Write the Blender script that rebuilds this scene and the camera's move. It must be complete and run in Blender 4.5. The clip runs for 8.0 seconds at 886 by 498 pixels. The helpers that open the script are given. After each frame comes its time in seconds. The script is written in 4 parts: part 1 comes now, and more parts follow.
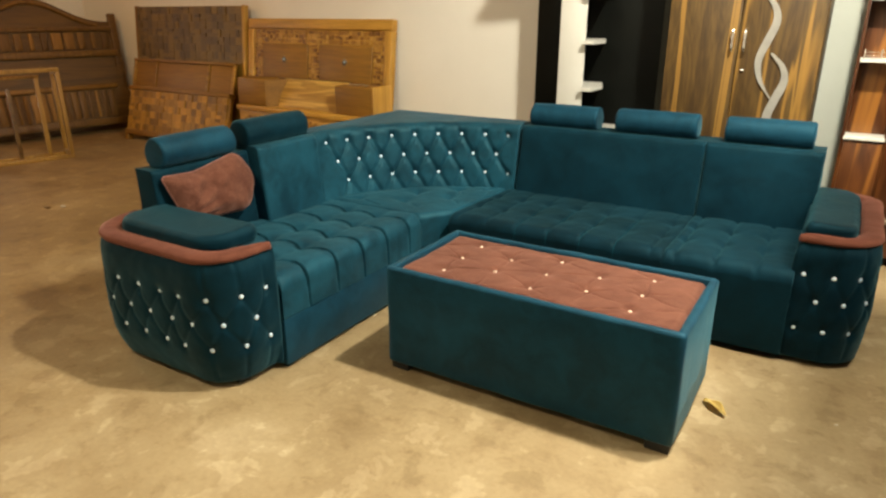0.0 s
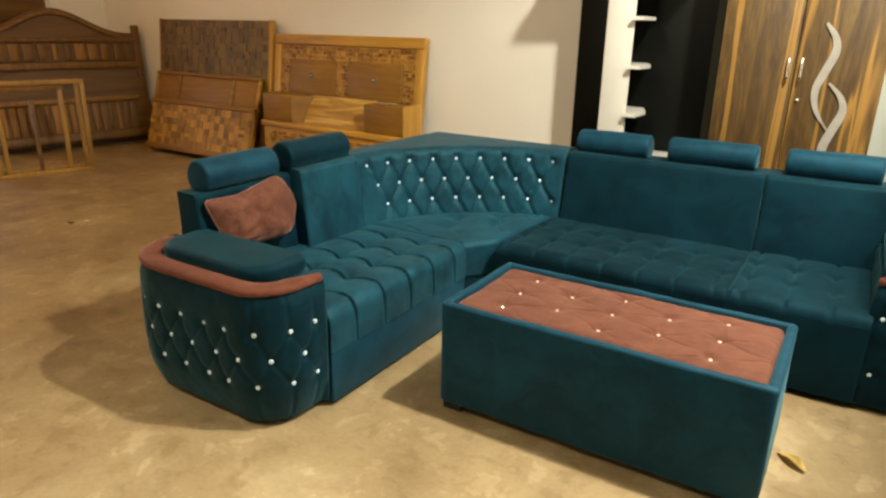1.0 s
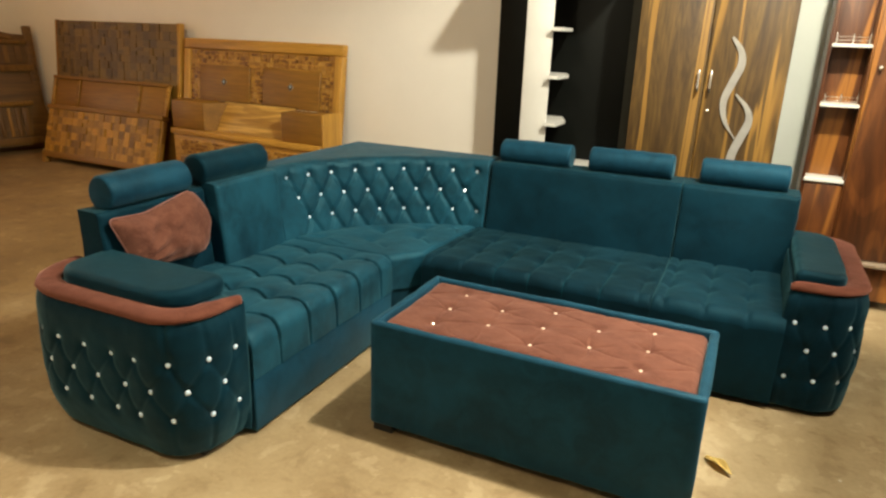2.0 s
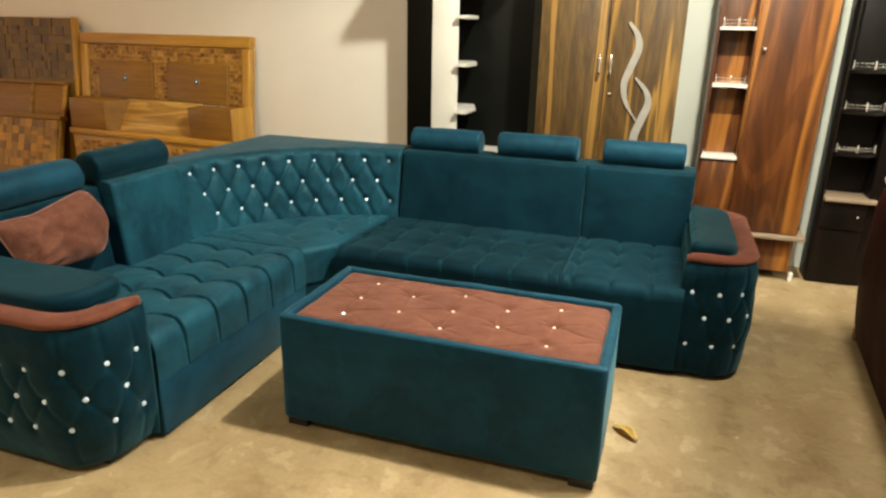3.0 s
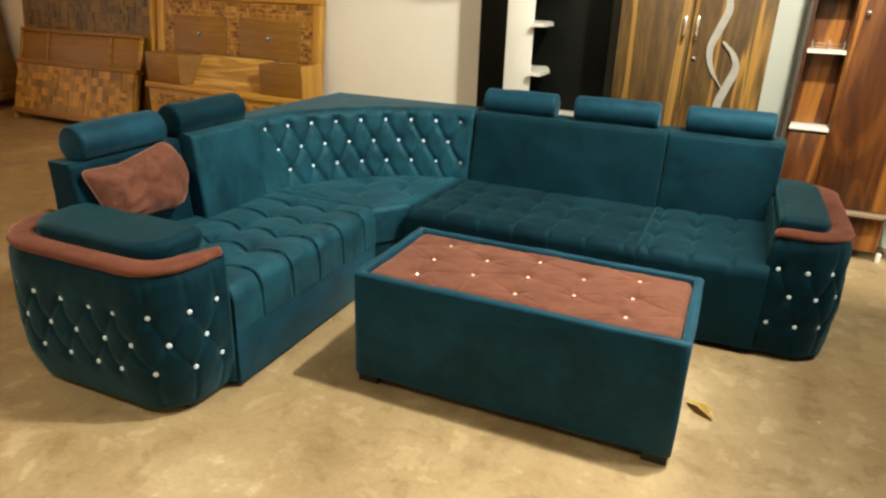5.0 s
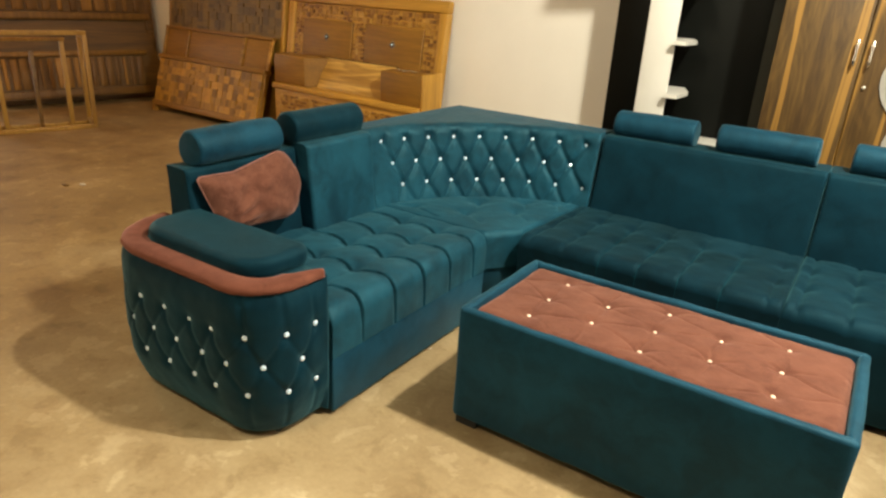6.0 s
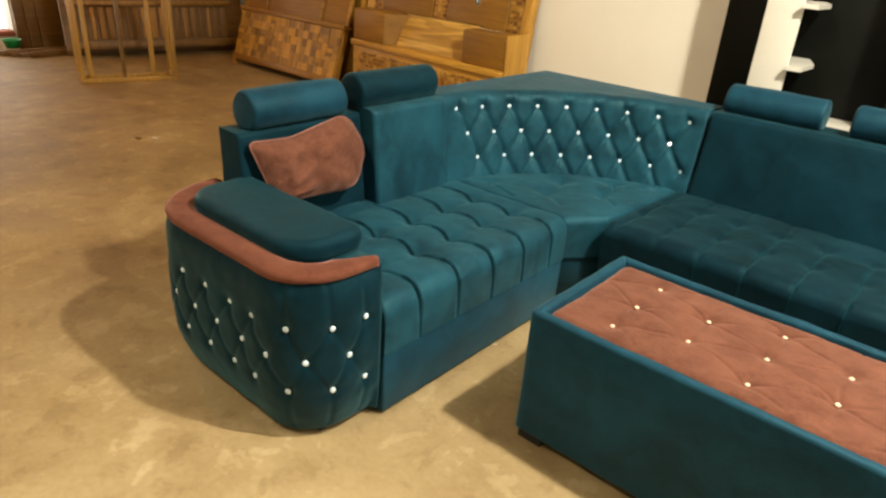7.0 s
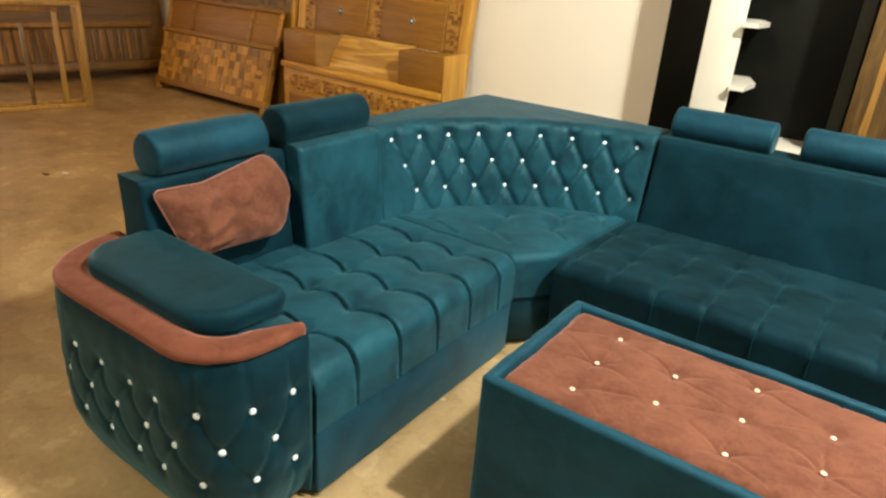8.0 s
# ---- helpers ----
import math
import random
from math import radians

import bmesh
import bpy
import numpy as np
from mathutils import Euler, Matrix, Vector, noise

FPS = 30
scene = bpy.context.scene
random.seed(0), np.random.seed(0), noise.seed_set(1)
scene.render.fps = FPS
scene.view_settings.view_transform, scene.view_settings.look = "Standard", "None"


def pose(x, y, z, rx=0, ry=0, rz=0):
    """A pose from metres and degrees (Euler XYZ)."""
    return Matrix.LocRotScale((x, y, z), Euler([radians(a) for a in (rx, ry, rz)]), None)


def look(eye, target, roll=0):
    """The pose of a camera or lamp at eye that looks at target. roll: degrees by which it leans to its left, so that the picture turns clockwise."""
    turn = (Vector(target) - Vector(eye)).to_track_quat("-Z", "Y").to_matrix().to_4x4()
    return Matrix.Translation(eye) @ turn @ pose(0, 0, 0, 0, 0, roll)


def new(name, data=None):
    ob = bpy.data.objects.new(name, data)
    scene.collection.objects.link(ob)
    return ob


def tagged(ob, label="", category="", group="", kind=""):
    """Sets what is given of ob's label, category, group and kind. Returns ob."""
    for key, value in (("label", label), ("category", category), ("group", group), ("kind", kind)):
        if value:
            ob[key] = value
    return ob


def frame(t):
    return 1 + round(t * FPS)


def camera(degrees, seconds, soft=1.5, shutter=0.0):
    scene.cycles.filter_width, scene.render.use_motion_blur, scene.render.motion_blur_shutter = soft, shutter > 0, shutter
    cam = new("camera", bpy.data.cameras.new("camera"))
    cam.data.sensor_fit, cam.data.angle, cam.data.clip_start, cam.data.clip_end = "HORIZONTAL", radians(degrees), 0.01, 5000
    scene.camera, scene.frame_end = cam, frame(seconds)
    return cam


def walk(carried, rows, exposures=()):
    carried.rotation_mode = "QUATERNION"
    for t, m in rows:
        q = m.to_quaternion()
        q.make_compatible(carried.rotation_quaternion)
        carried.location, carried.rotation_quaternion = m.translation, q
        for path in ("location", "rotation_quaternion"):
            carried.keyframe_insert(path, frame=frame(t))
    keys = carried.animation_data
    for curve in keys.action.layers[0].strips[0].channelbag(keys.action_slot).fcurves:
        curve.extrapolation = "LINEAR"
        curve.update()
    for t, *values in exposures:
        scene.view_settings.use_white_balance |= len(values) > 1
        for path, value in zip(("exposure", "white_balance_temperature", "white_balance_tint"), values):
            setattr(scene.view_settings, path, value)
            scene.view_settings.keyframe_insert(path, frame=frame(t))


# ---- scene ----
cam = camera(67.9, 8.0, soft=2.4)
PATH = [
    (0, (0.12, -0.122, 1.452), (-0.863, 1.482, 0.774), -0.1),
    (0.5, (0.023, -0.122, 1.46), (-0.994, 1.467, 0.795), 1.0),
    (1, (-0.149, -0.102, 1.479), (-1.149, 1.508, 0.842), 1.1),
    (1.5, (-0.228, -0.077, 1.485), (-1.137, 1.58, 0.83), 2.0),
    (2, (-0.212, -0.044, 1.496), (-1.005, 1.685, 0.879), 2.0),
    (2.2, (-0.202, -0.038, 1.491), (-0.916, 1.727, 0.878), 1.8),
    (3.3, (-0.094, -0.013, 1.472), (-0.683, 1.786, 0.826), 1.2),
    (3.5, (-0.083, -0.009, 1.468), (-0.677, 1.78, 0.799), 1.5),
    (4, (-0.086, -0.016, 1.457), (-0.731, 1.737, 0.741), 1.4),
    (4.2, (-0.103, -0.023, 1.465), (-0.738, 1.729, 0.74), 2.0),
    (5.3, (-0.262, -0.019, 1.449), (-1.075, 1.646, 0.697), 2.2),
    (5.5, (-0.291, 0.006, 1.451), (-1.172, 1.631, 0.686), 2.6),
    (6, (-0.362, 0.166, 1.469), (-1.368, 1.732, 0.739), 3.4),
    (6.5, (-0.413, 0.305, 1.447), (-1.488, 1.792, 0.653), 4.0),
    (7, (-0.534, 0.429, 1.432), (-1.687, 1.827, 0.585), 4.3),
    (7.5, (-0.641, 0.535, 1.444), (-1.805, 1.965, 0.67), 4.3),
    (8, (-0.681, 0.643, 1.448), (-1.719, 2.154, 0.648), 4.1),
]
walk(cam, [(t, look(eye, target, roll)) for t, eye, target, roll in PATH],
     exposures=[(0, -0.07, 6350, 10), (4.5, -0.08, 6250, 10), (6, 0.06, 6400, 10), (7.2, 0.18, 6620, 10), (8, 0.28, 6350, 10)])

# ---- world and light ----
world = bpy.data.worlds.new("night_room")
scene.world = world
world.use_nodes = True
world.node_tree.nodes["Background"].inputs[0].default_value = (0.5, 0.4, 0.3, 1)
world.node_tree.nodes["Background"].inputs[1].default_value = 0.015


def lamp(name, place, watts, colour, radius, kind="POINT"):
    data = bpy.data.lights.new(name, kind)
    data.energy, data.color, data.shadow_soft_size = watts, colour, radius
    ob = new(name, data)
    ob.location = place
    return ob


# unseen ceiling lamp, sited from its shadows; cone narrowed to dim the far west end
bulb = lamp("ceiling_lamp", (0.25, 2.42, 3.47), 800, (1.0, 0.92, 0.70), 0.08, "SPOT")
bulb.data.spot_size, bulb.data.spot_blend = radians(156), 0.32
# unseen fill lights, added to tune brightness and warmth
lamp("east_bulb", (2.9, 2.95, 2.4), 115, (1.0, 0.92, 0.72), 0.12)
down = lamp("loft_bulb", (0.78, 2.2, 2.44), 180, (1.0, 0.90, 0.68), 0.12, "SPOT")
down.data.spot_size, down.data.spot_blend = radians(156), 0.9
lamp("far_bulb", (-2.0, -0.6, 3.9), 265, (1.0, 0.86, 0.58), 0.3)
lamp("west_bulb", (-6.9, 2.3, 3.2), 84, (1.0, 0.45, 0.09), 0.1)
scene.view_settings.exposure = 0.0

# ---- helpers of this scene ----
INV = {}


def thing(name, label, category, base=(0, 0, 0), group="", kind="", turn=None):
    """An Empty at the thing's base. With turn, parts are built in its own axes, otherwise in the world's."""
    ob = new(name)
    ob.empty_display_size = 0.1
    if turn is not None:
        ob.matrix_basis = turn
        INV[ob] = Matrix()
    else:
        ob.location = base
        INV[ob] = Matrix.Translation(base).inverted()
    return tagged(ob, label, category, group, kind)


def slump(bm):
    """Small uneven swells, as padded cloth has."""
    bm.normal_update()
    for v in bm.verts:
        v.co += v.normal * (0.0035 * noise.noise(v.co * 7) + 0.0016 * noise.noise(v.co * 22))


def part(name, bm, material, parent, label="", smooth=True):
    """Links a bmesh (or a ready mesh) as one mesh object under a thing or a part."""
    if isinstance(bm, bmesh.types.BMesh):
        me = bpy.data.meshes.new(name)
        bmesh.ops.recalc_face_normals(bm, faces=bm.faces)
        if material.name.startswith(("teal_velvet", "dusty_rose")):
            slump(bm)
        bm.to_mesh(me)
        bm.free()
        me.materials.append(material)
        if smooth:
            me.shade_smooth()
    else:
        me = bm
    ob = new(name, me)
    if parent:
        ob.parent = parent
        ob.matrix_parent_inverse = INV.get(parent, Matrix())
    if label:
        ob["label"] = label
    return ob


def structure(name, bm, material, label, smooth=False):
    ob = part(name, bm, material, None, smooth=smooth)
    return tagged(ob, label, kind="structure")


def sharp(bm, degrees=35):
    for e in bm.edges:
        if len(e.link_faces) == 2 and e.calc_face_angle(0) > radians(degrees):
            e.smooth = False
    return bm


def box(x0, x1, y0, y1, z0, z1, bevel=0.0, seg=2, bm=None):
    own = bm is None
    b = bmesh.new()
    m = Matrix.LocRotScale(((x0 + x1) / 2, (y0 + y1) / 2, (z0 + z1) / 2), None, (x1 - x0, y1 - y0, z1 - z0))
    bmesh.ops.create_cube(b, size=1, matrix=m)
    if bevel:
        bmesh.ops.bevel(b, geom=b.edges[:], offset=bevel, segments=seg, affect="EDGES", profile=0.5)
        if seg < 3:
            sharp(b, 50)
    else:
        sharp(b)
    if own:
        return b
    join(bm, b)
    return bm


def join(bm, other):
    me = bpy.data.meshes.new("tmp")
    other.to_mesh(me)
    other.free()
    bm.from_mesh(me)
    bpy.data.meshes.remove(me)


def from_grid(points, close_u=False, cap=False):
    """A bmesh from a grid of points (n, m, 3)."""
    n, m, _ = points.shape
    bm = bmesh.new()
    vs = [[bm.verts.new(points[i, j]) for j in range(m)] for i in range(n)]
    for i in range(n if close_u else n - 1):
        for j in range(m - 1):
            k = (i + 1) % n
            bm.faces.new((vs[i][j], vs[k][j], vs[k][j + 1], vs[i][j + 1]))
    if cap:
        bm.faces.new([vs[i][m - 1] for i in range(n)])
        bm.faces.new([vs[i][0] for i in range(n)][::-1])
    return bm


def spaced(length, r0, r1, step):
    """Samples from 0 to length, closer together within the rounded ends."""
    ends = [0, length]
    if r0:
        ends += [r0 * (1 - math.cos(a)) for a in np.linspace(0.15, math.pi / 2, 6)]
    if r1:
        ends += [length - r1 * (1 - math.cos(a)) for a in np.linspace(0.15, math.pi / 2, 6)]
    n = max(2, int((length - r0 - r1) / step))
    return np.array(sorted(set(np.round(ends + list(np.linspace(r0, length - r1, n + 1)), 5))))


def pad(place, U, V, H, rounds=(0.04, 0.04, 0.04, 0.04), step=0.015, tuft=None, also=()):
    """A cushion over u, v with rounded edges and thickness H; place(u, v, h) puts it into the world (arrays)."""
    us, vs = spaced(U, rounds[0], rounds[1], step), spaced(V, rounds[2], rounds[3], step)
    if also:
        close = [a + d for a in also for d in (-0.012, -0.008, -0.0055, -0.0035, -0.0018, 0, 0.0018, 0.0035, 0.0055, 0.008, 0.012)]
        us = np.array(sorted([q for q in us if min(abs(q - a) for a in also) > 0.013] + [q for q in close if 0 < q < U]))
    u, v = np.meshgrid(us, vs, indexing="ij")
    h = np.full_like(u, H)
    for d, r in ((u, rounds[0]), (U - u, rounds[1]), (v, rounds[2]), (V - v, rounds[3])):
        if r:
            e = np.clip(1 - d / r, 0, 1)
            h -= r * (1 - np.sqrt(1 - e * e))
    if tuft is not None:
        h = h + tuft(u, v)
    h = np.maximum(h, 0.003)
    ring_u = np.concatenate([u[:, :1] * 0 + u[:, :1], u, u[:, -1:]], 1)
    ring_v = np.concatenate([v[:, :1], v, v[:, -1:]], 1)
    ring_h = np.concatenate([h[:, :1] * 0, h, h[:, -1:] * 0], 1)
    ring_u = np.concatenate([ring_u[:1], ring_u, ring_u[-1:]], 0)
    ring_v = np.concatenate([ring_v[:1], ring_v, ring_v[-1:]], 0)
    ring_h = np.concatenate([ring_h[:1] * 0, ring_h, ring_h[-1:] * 0], 0)
    bm = from_grid(np.stack(place(ring_u, ring_v, ring_h), -1))
    bmesh.ops.remove_doubles(bm, verts=bm.verts, dist=1e-5)
    return sharp(bm, 60)


def near_lines(u, v, segs, width):
    """1 on the segments, falling to 0 within about width."""
    best = np.full(u.shape, 1e9)
    for (a, b, c, d) in segs:
        L = max((c - a) ** 2 + (d - b) ** 2, 1e-9)
        t = np.clip(((u - a) * (c - a) + (v - b) * (d - b)) / L, 0, 1)
        best = np.minimum(best, (u - a - t * (c - a)) ** 2 + (v - b - t * (d - b)) ** 2)
    return np.exp(-best / width ** 2)


def buttons_at(u, v, points, width):
    out = np.zeros(u.shape)
    for a, b in points:
        out = np.maximum(out, np.exp(-((u - a) ** 2 + (v - b) ** 2) / width ** 2))
    return out


def diamonds(points, reach):
    return [(a, b, c, d) for i, (a, b) in enumerate(points) for (c, d) in points[i + 1:]
            if math.hypot(a - c, b - d) < reach and abs(b - d) > 0.02]


def rounded(corners, step=0.012):
    """A closed outline from (x, y, radius) corners, anticlockwise, evenly sampled."""
    pts, n = [], len(corners)
    for i, (x, y, r) in enumerate(corners):
        p = Vector((x, y))
        a = (Vector(corners[i - 1][:2]) - p).normalized()
        b = (Vector(corners[(i + 1) % n][:2]) - p).normalized()
        if r <= 0:
            pts.append(p)
            continue
        half = a.angle(b) / 2
        t = r / math.tan(half)
        c = p + (a + b).normalized() * (r / math.sin(half))
        s, e = p + a * t - c, p + b * t - c
        ang = math.atan2(s.x * e.y - s.y * e.x, s.dot(e))
        for k in range(13):
            q = s.copy()
            q.rotate(Matrix.Rotation(ang * k / 12, 2))
            pts.append(c + q)
    pts = np.array([(q.x, q.y) for q in pts])
    loop = np.vstack([pts, pts[:1]])
    far = np.r_[0, np.cumsum(np.hypot(*np.diff(loop, axis=0).T))]
    s = np.linspace(0, far[-1], int(far[-1] / step) + 1)[:-1]
    return np.stack([np.interp(s, far, loop[:, 0]), np.interp(s, far, loop[:, 1])], 1), s


def outward(loop):
    d = np.roll(loop, -1, 0) - np.roll(loop, 1, 0)
    d /= np.linalg.norm(d, axis=1)[:, None] + 1e-9
    return np.stack([d[:, 1], -d[:, 0]], 1)


def soft_prism(loop, z0, z1, r, bottom_r=0.0, dome=0.0):
    """An upholstered block over an outline, with rounded top (and bottom) edges."""
    n = outward(loop)
    rings = []
    if bottom_r:
        for a in np.linspace(0, math.pi / 2, 5)[:-1]:
            rings.append((bottom_r * (1 - math.sin(a)), z0 + bottom_r * (1 - math.cos(a))))
    else:
        rings.append((0, z0))
    for a in np.linspace(0, math.pi / 2, 7):
        rings.append((r * (1 - math.cos(a)), z1 - r + r * math.sin(a)))
    grid = np.stack([np.column_stack([loop - n * inset, np.full(len(loop), z)]) for inset, z in rings], 1)
    bm = from_grid(grid, close_u=True, cap=True)
    return bm


def lathe(profile, sides=32, m=Matrix()):
    """Turns (radius, height) pairs round z."""
    pts = np.array([[(r * math.cos(a), r * math.sin(a), z) for r, z in profile] for a in np.linspace(0, 2 * math.pi, sides + 1)[:-1]])
    bm = from_grid(pts, close_u=True, cap=True)
    bmesh.ops.remove_doubles(bm, verts=bm.verts, dist=1e-6)
    bmesh.ops.transform(bm, matrix=m, verts=bm.verts)
    return bm


def rod(a, b, r, sides=10):
    a, b = Vector(a), Vector(b)
    m = Matrix.Translation(a) @ (b - a).to_track_quat("Z", "Y").to_matrix().to_4x4()
    return lathe([(r, 0), (r, (b - a).length)], sides, m)


def sweep(path, section, normals, point=0.0):
    """Carries a closed section of (inward, z) along an open path in the plane; with point, the start narrows over that length."""
    far = np.r_[0, np.cumsum(np.hypot(*np.diff(path, axis=0).T))]
    thin = 0.25 + 0.75 * np.clip(far / point, 0, 1) ** 0.7 if point else np.ones(len(far))
    grid = np.array([[(p[0] - n[0] * w * k, p[1] - n[1] * w * k, z) for w, z in section] for p, n, k in zip(path, normals, thin)])
    bm = bmesh.new()
    vs = [[bm.verts.new(q) for q in row] for row in grid]
    m = len(section)
    for i in range(len(vs) - 1):
        for j in range(m):
            bm.faces.new((vs[i][j], vs[i][(j + 1) % m], vs[i + 1][(j + 1) % m], vs[i + 1][j]))
    bm.faces.new(vs[0])
    bm.faces.new(vs[-1][::-1])
    return sharp(bm, 60)


# ---- materials ----
def material(name, rough=0.5, metal=0.0, **more):
    mat = bpy.data.materials.new(name)
    mat.use_nodes = True
    nt = mat.node_tree
    b = nt.nodes["Principled BSDF"]
    b.inputs["Roughness"].default_value = rough
    b.inputs["Metallic"].default_value = metal
    for key, value in more.items():
        b.inputs[key.replace("_", " ")].default_value = value
    return mat, nt, b


def node(nt, kind, **values):
    n = nt.nodes.new("ShaderNode" + kind)
    for key, value in values.items():
        n.inputs[key.replace("_", " ")].default_value = value
    return n


def coords(nt, scale=(1, 1, 1), spot="Object"):
    tc, mp = node(nt, "TexCoord"), node(nt, "Mapping")
    mp.inputs["Scale"].default_value = scale
    nt.links.new(tc.outputs[spot], mp.inputs["Vector"])
    return mp.outputs["Vector"]


def noise_tex(nt, vec, scale, detail=4.0, rough=0.55, distort=0.0):
    n = node(nt, "TexNoise", Scale=scale, Detail=detail, Roughness=rough, Distortion=distort)
    nt.links.new(vec, n.inputs["Vector"])
    return n.outputs["Fac"]


def ramp(nt, fac, stops):
    r = nt.nodes.new("ShaderNodeValToRGB")
    els = r.color_ramp.elements
    while len(els) < len(stops):
        els.new(0.5)
    for e, (pos, col) in zip(els, stops):
        e.position, e.color = pos, (*col, 1)
    nt.links.new(fac, r.inputs["Fac"])
    return r.outputs["Color"]


def mixed(nt, fac, a, b, blend="MIX"):
    m = nt.nodes.new("ShaderNodeMix")
    m.data_type, m.blend_type = "RGBA", blend
    for value, socket in ((fac, m.inputs[0]), (a, m.inputs[6]), (b, m.inputs[7])):
        if isinstance(value, (int, float)):
            socket.default_value = value
        elif isinstance(value, tuple):
            socket.default_value = (*value, 1)
        else:
            nt.links.new(value, socket)
    return m.outputs[2]


def bump(nt, bsdf, height, strength, distance):
    b = node(nt, "Bump", Strength=strength, Distance=distance)
    nt.links.new(height, b.inputs["Height"])
    nt.links.new(b.outputs["Normal"], bsdf.inputs["Normal"])


def velvet(name, dark, light, sheen, sheen_colour, patch=4.0, gloss=0.58, spec=0.28, crush=9.0, spread=0.09):
    mat, nt, b = material(name, gloss, Sheen_Weight=sheen, Sheen_Roughness=0.45, Sheen_Tint=(*sheen_colour, 1), Specular_IOR_Level=spec, Specular_Tint=(*sheen_colour, 1))
    vec = coords(nt)
    big = noise_tex(nt, vec, patch, 3, 0.6, 0.6)
    fine = noise_tex(nt, vec, 260, 2)
    fold = noise_tex(nt, vec, 16, 4, 0.6)
    blot = noise_tex(nt, vec, crush, 5, 0.65, 1.5)
    col = ramp(nt, mixed(nt, 0.5, big, blot), [(0.5 - spread, dark), (0.5 + spread, light)])
    col = mixed(nt, 0.25, col, ramp(nt, fine, [(0.35, dark), (0.65, light)]))
    # soft strokes where the pile was brushed the other way
    stroke = noise_tex(nt, coords(nt, (2.2, 3.4, 2.8)), 1.5, 2, 0.5, 1.0)
    col = mixed(nt, ramp(nt, stroke, [(0.46, (0, 0, 0)), (0.74, (0.42, 0.42, 0.42))]), col, tuple(1.4 * k for k in light))
    # paler along sharp edges: rubbed pile, plus the light they catch, painted in
    geo, edge_pale = nt.nodes.new("ShaderNodeNewGeometry"), nt.nodes.new("ShaderNodeMapRange")
    edge_pale.inputs["From Min"].default_value, edge_pale.inputs["From Max"].default_value = 0.53, 0.62
    edge_pale.inputs["To Max"].default_value = 0.55
    nt.links.new(geo.outputs["Pointiness"], edge_pale.inputs["Value"])
    col = mixed(nt, edge_pale.outputs["Result"], col, tuple(1.9 * k + 0.004 for k in light))
    nt.links.new(col, b.inputs["Base Color"])
    bump(nt, b, mixed(nt, 0.75, fine, fold), 0.35, 0.006)
    rr = nt.nodes.new("ShaderNodeMapRange")
    rr.inputs["To Min"].default_value, rr.inputs["To Max"].default_value = gloss - 0.12, gloss + 0.2
    nt.links.new(big, rr.inputs["Value"])
    nt.links.new(rr.outputs["Result"], b.inputs["Roughness"])
    return mat


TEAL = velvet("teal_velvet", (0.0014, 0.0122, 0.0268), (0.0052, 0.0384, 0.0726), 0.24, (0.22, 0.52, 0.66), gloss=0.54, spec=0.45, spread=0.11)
# lighter copy: light on the corner and left seat put into the colour
LIT_TEAL = velvet("teal_velvet_lit", (0.0016, 0.0140, 0.0282), (0.0072, 0.0532, 0.0890), 0.27, (0.24, 0.56, 0.66), gloss=0.52, spec=0.5, spread=0.11)
# darker copy: shade on backs, arm, pads and end seat put into the colour
SHADED_TEAL = velvet("teal_velvet_shaded", (0.0007, 0.0065, 0.0137), (0.0019, 0.0172, 0.0322), 0.25, (0.18, 0.50, 0.60), gloss=0.58, spec=0.30, spread=0.12)
# flat pile of the middle seat; on the right arm its dark tone paints shade
NAP_SHADED = velvet("teal_velvet_flat_shaded", (0.0005, 0.0033, 0.0076), (0.0017, 0.0139, 0.0266), 0.21, (0.18, 0.50, 0.60), 4.0, 0.60, 0.28)
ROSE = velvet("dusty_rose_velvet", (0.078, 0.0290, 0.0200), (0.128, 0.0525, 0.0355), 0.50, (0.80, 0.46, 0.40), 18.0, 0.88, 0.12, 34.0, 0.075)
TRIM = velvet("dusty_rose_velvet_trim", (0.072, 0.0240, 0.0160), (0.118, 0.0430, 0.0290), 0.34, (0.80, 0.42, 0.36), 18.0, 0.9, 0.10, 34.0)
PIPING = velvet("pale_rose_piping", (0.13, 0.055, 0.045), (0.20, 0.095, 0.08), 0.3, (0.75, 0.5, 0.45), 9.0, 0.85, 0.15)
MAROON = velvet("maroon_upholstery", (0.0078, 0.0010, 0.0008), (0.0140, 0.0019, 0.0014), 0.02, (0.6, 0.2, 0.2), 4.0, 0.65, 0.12)


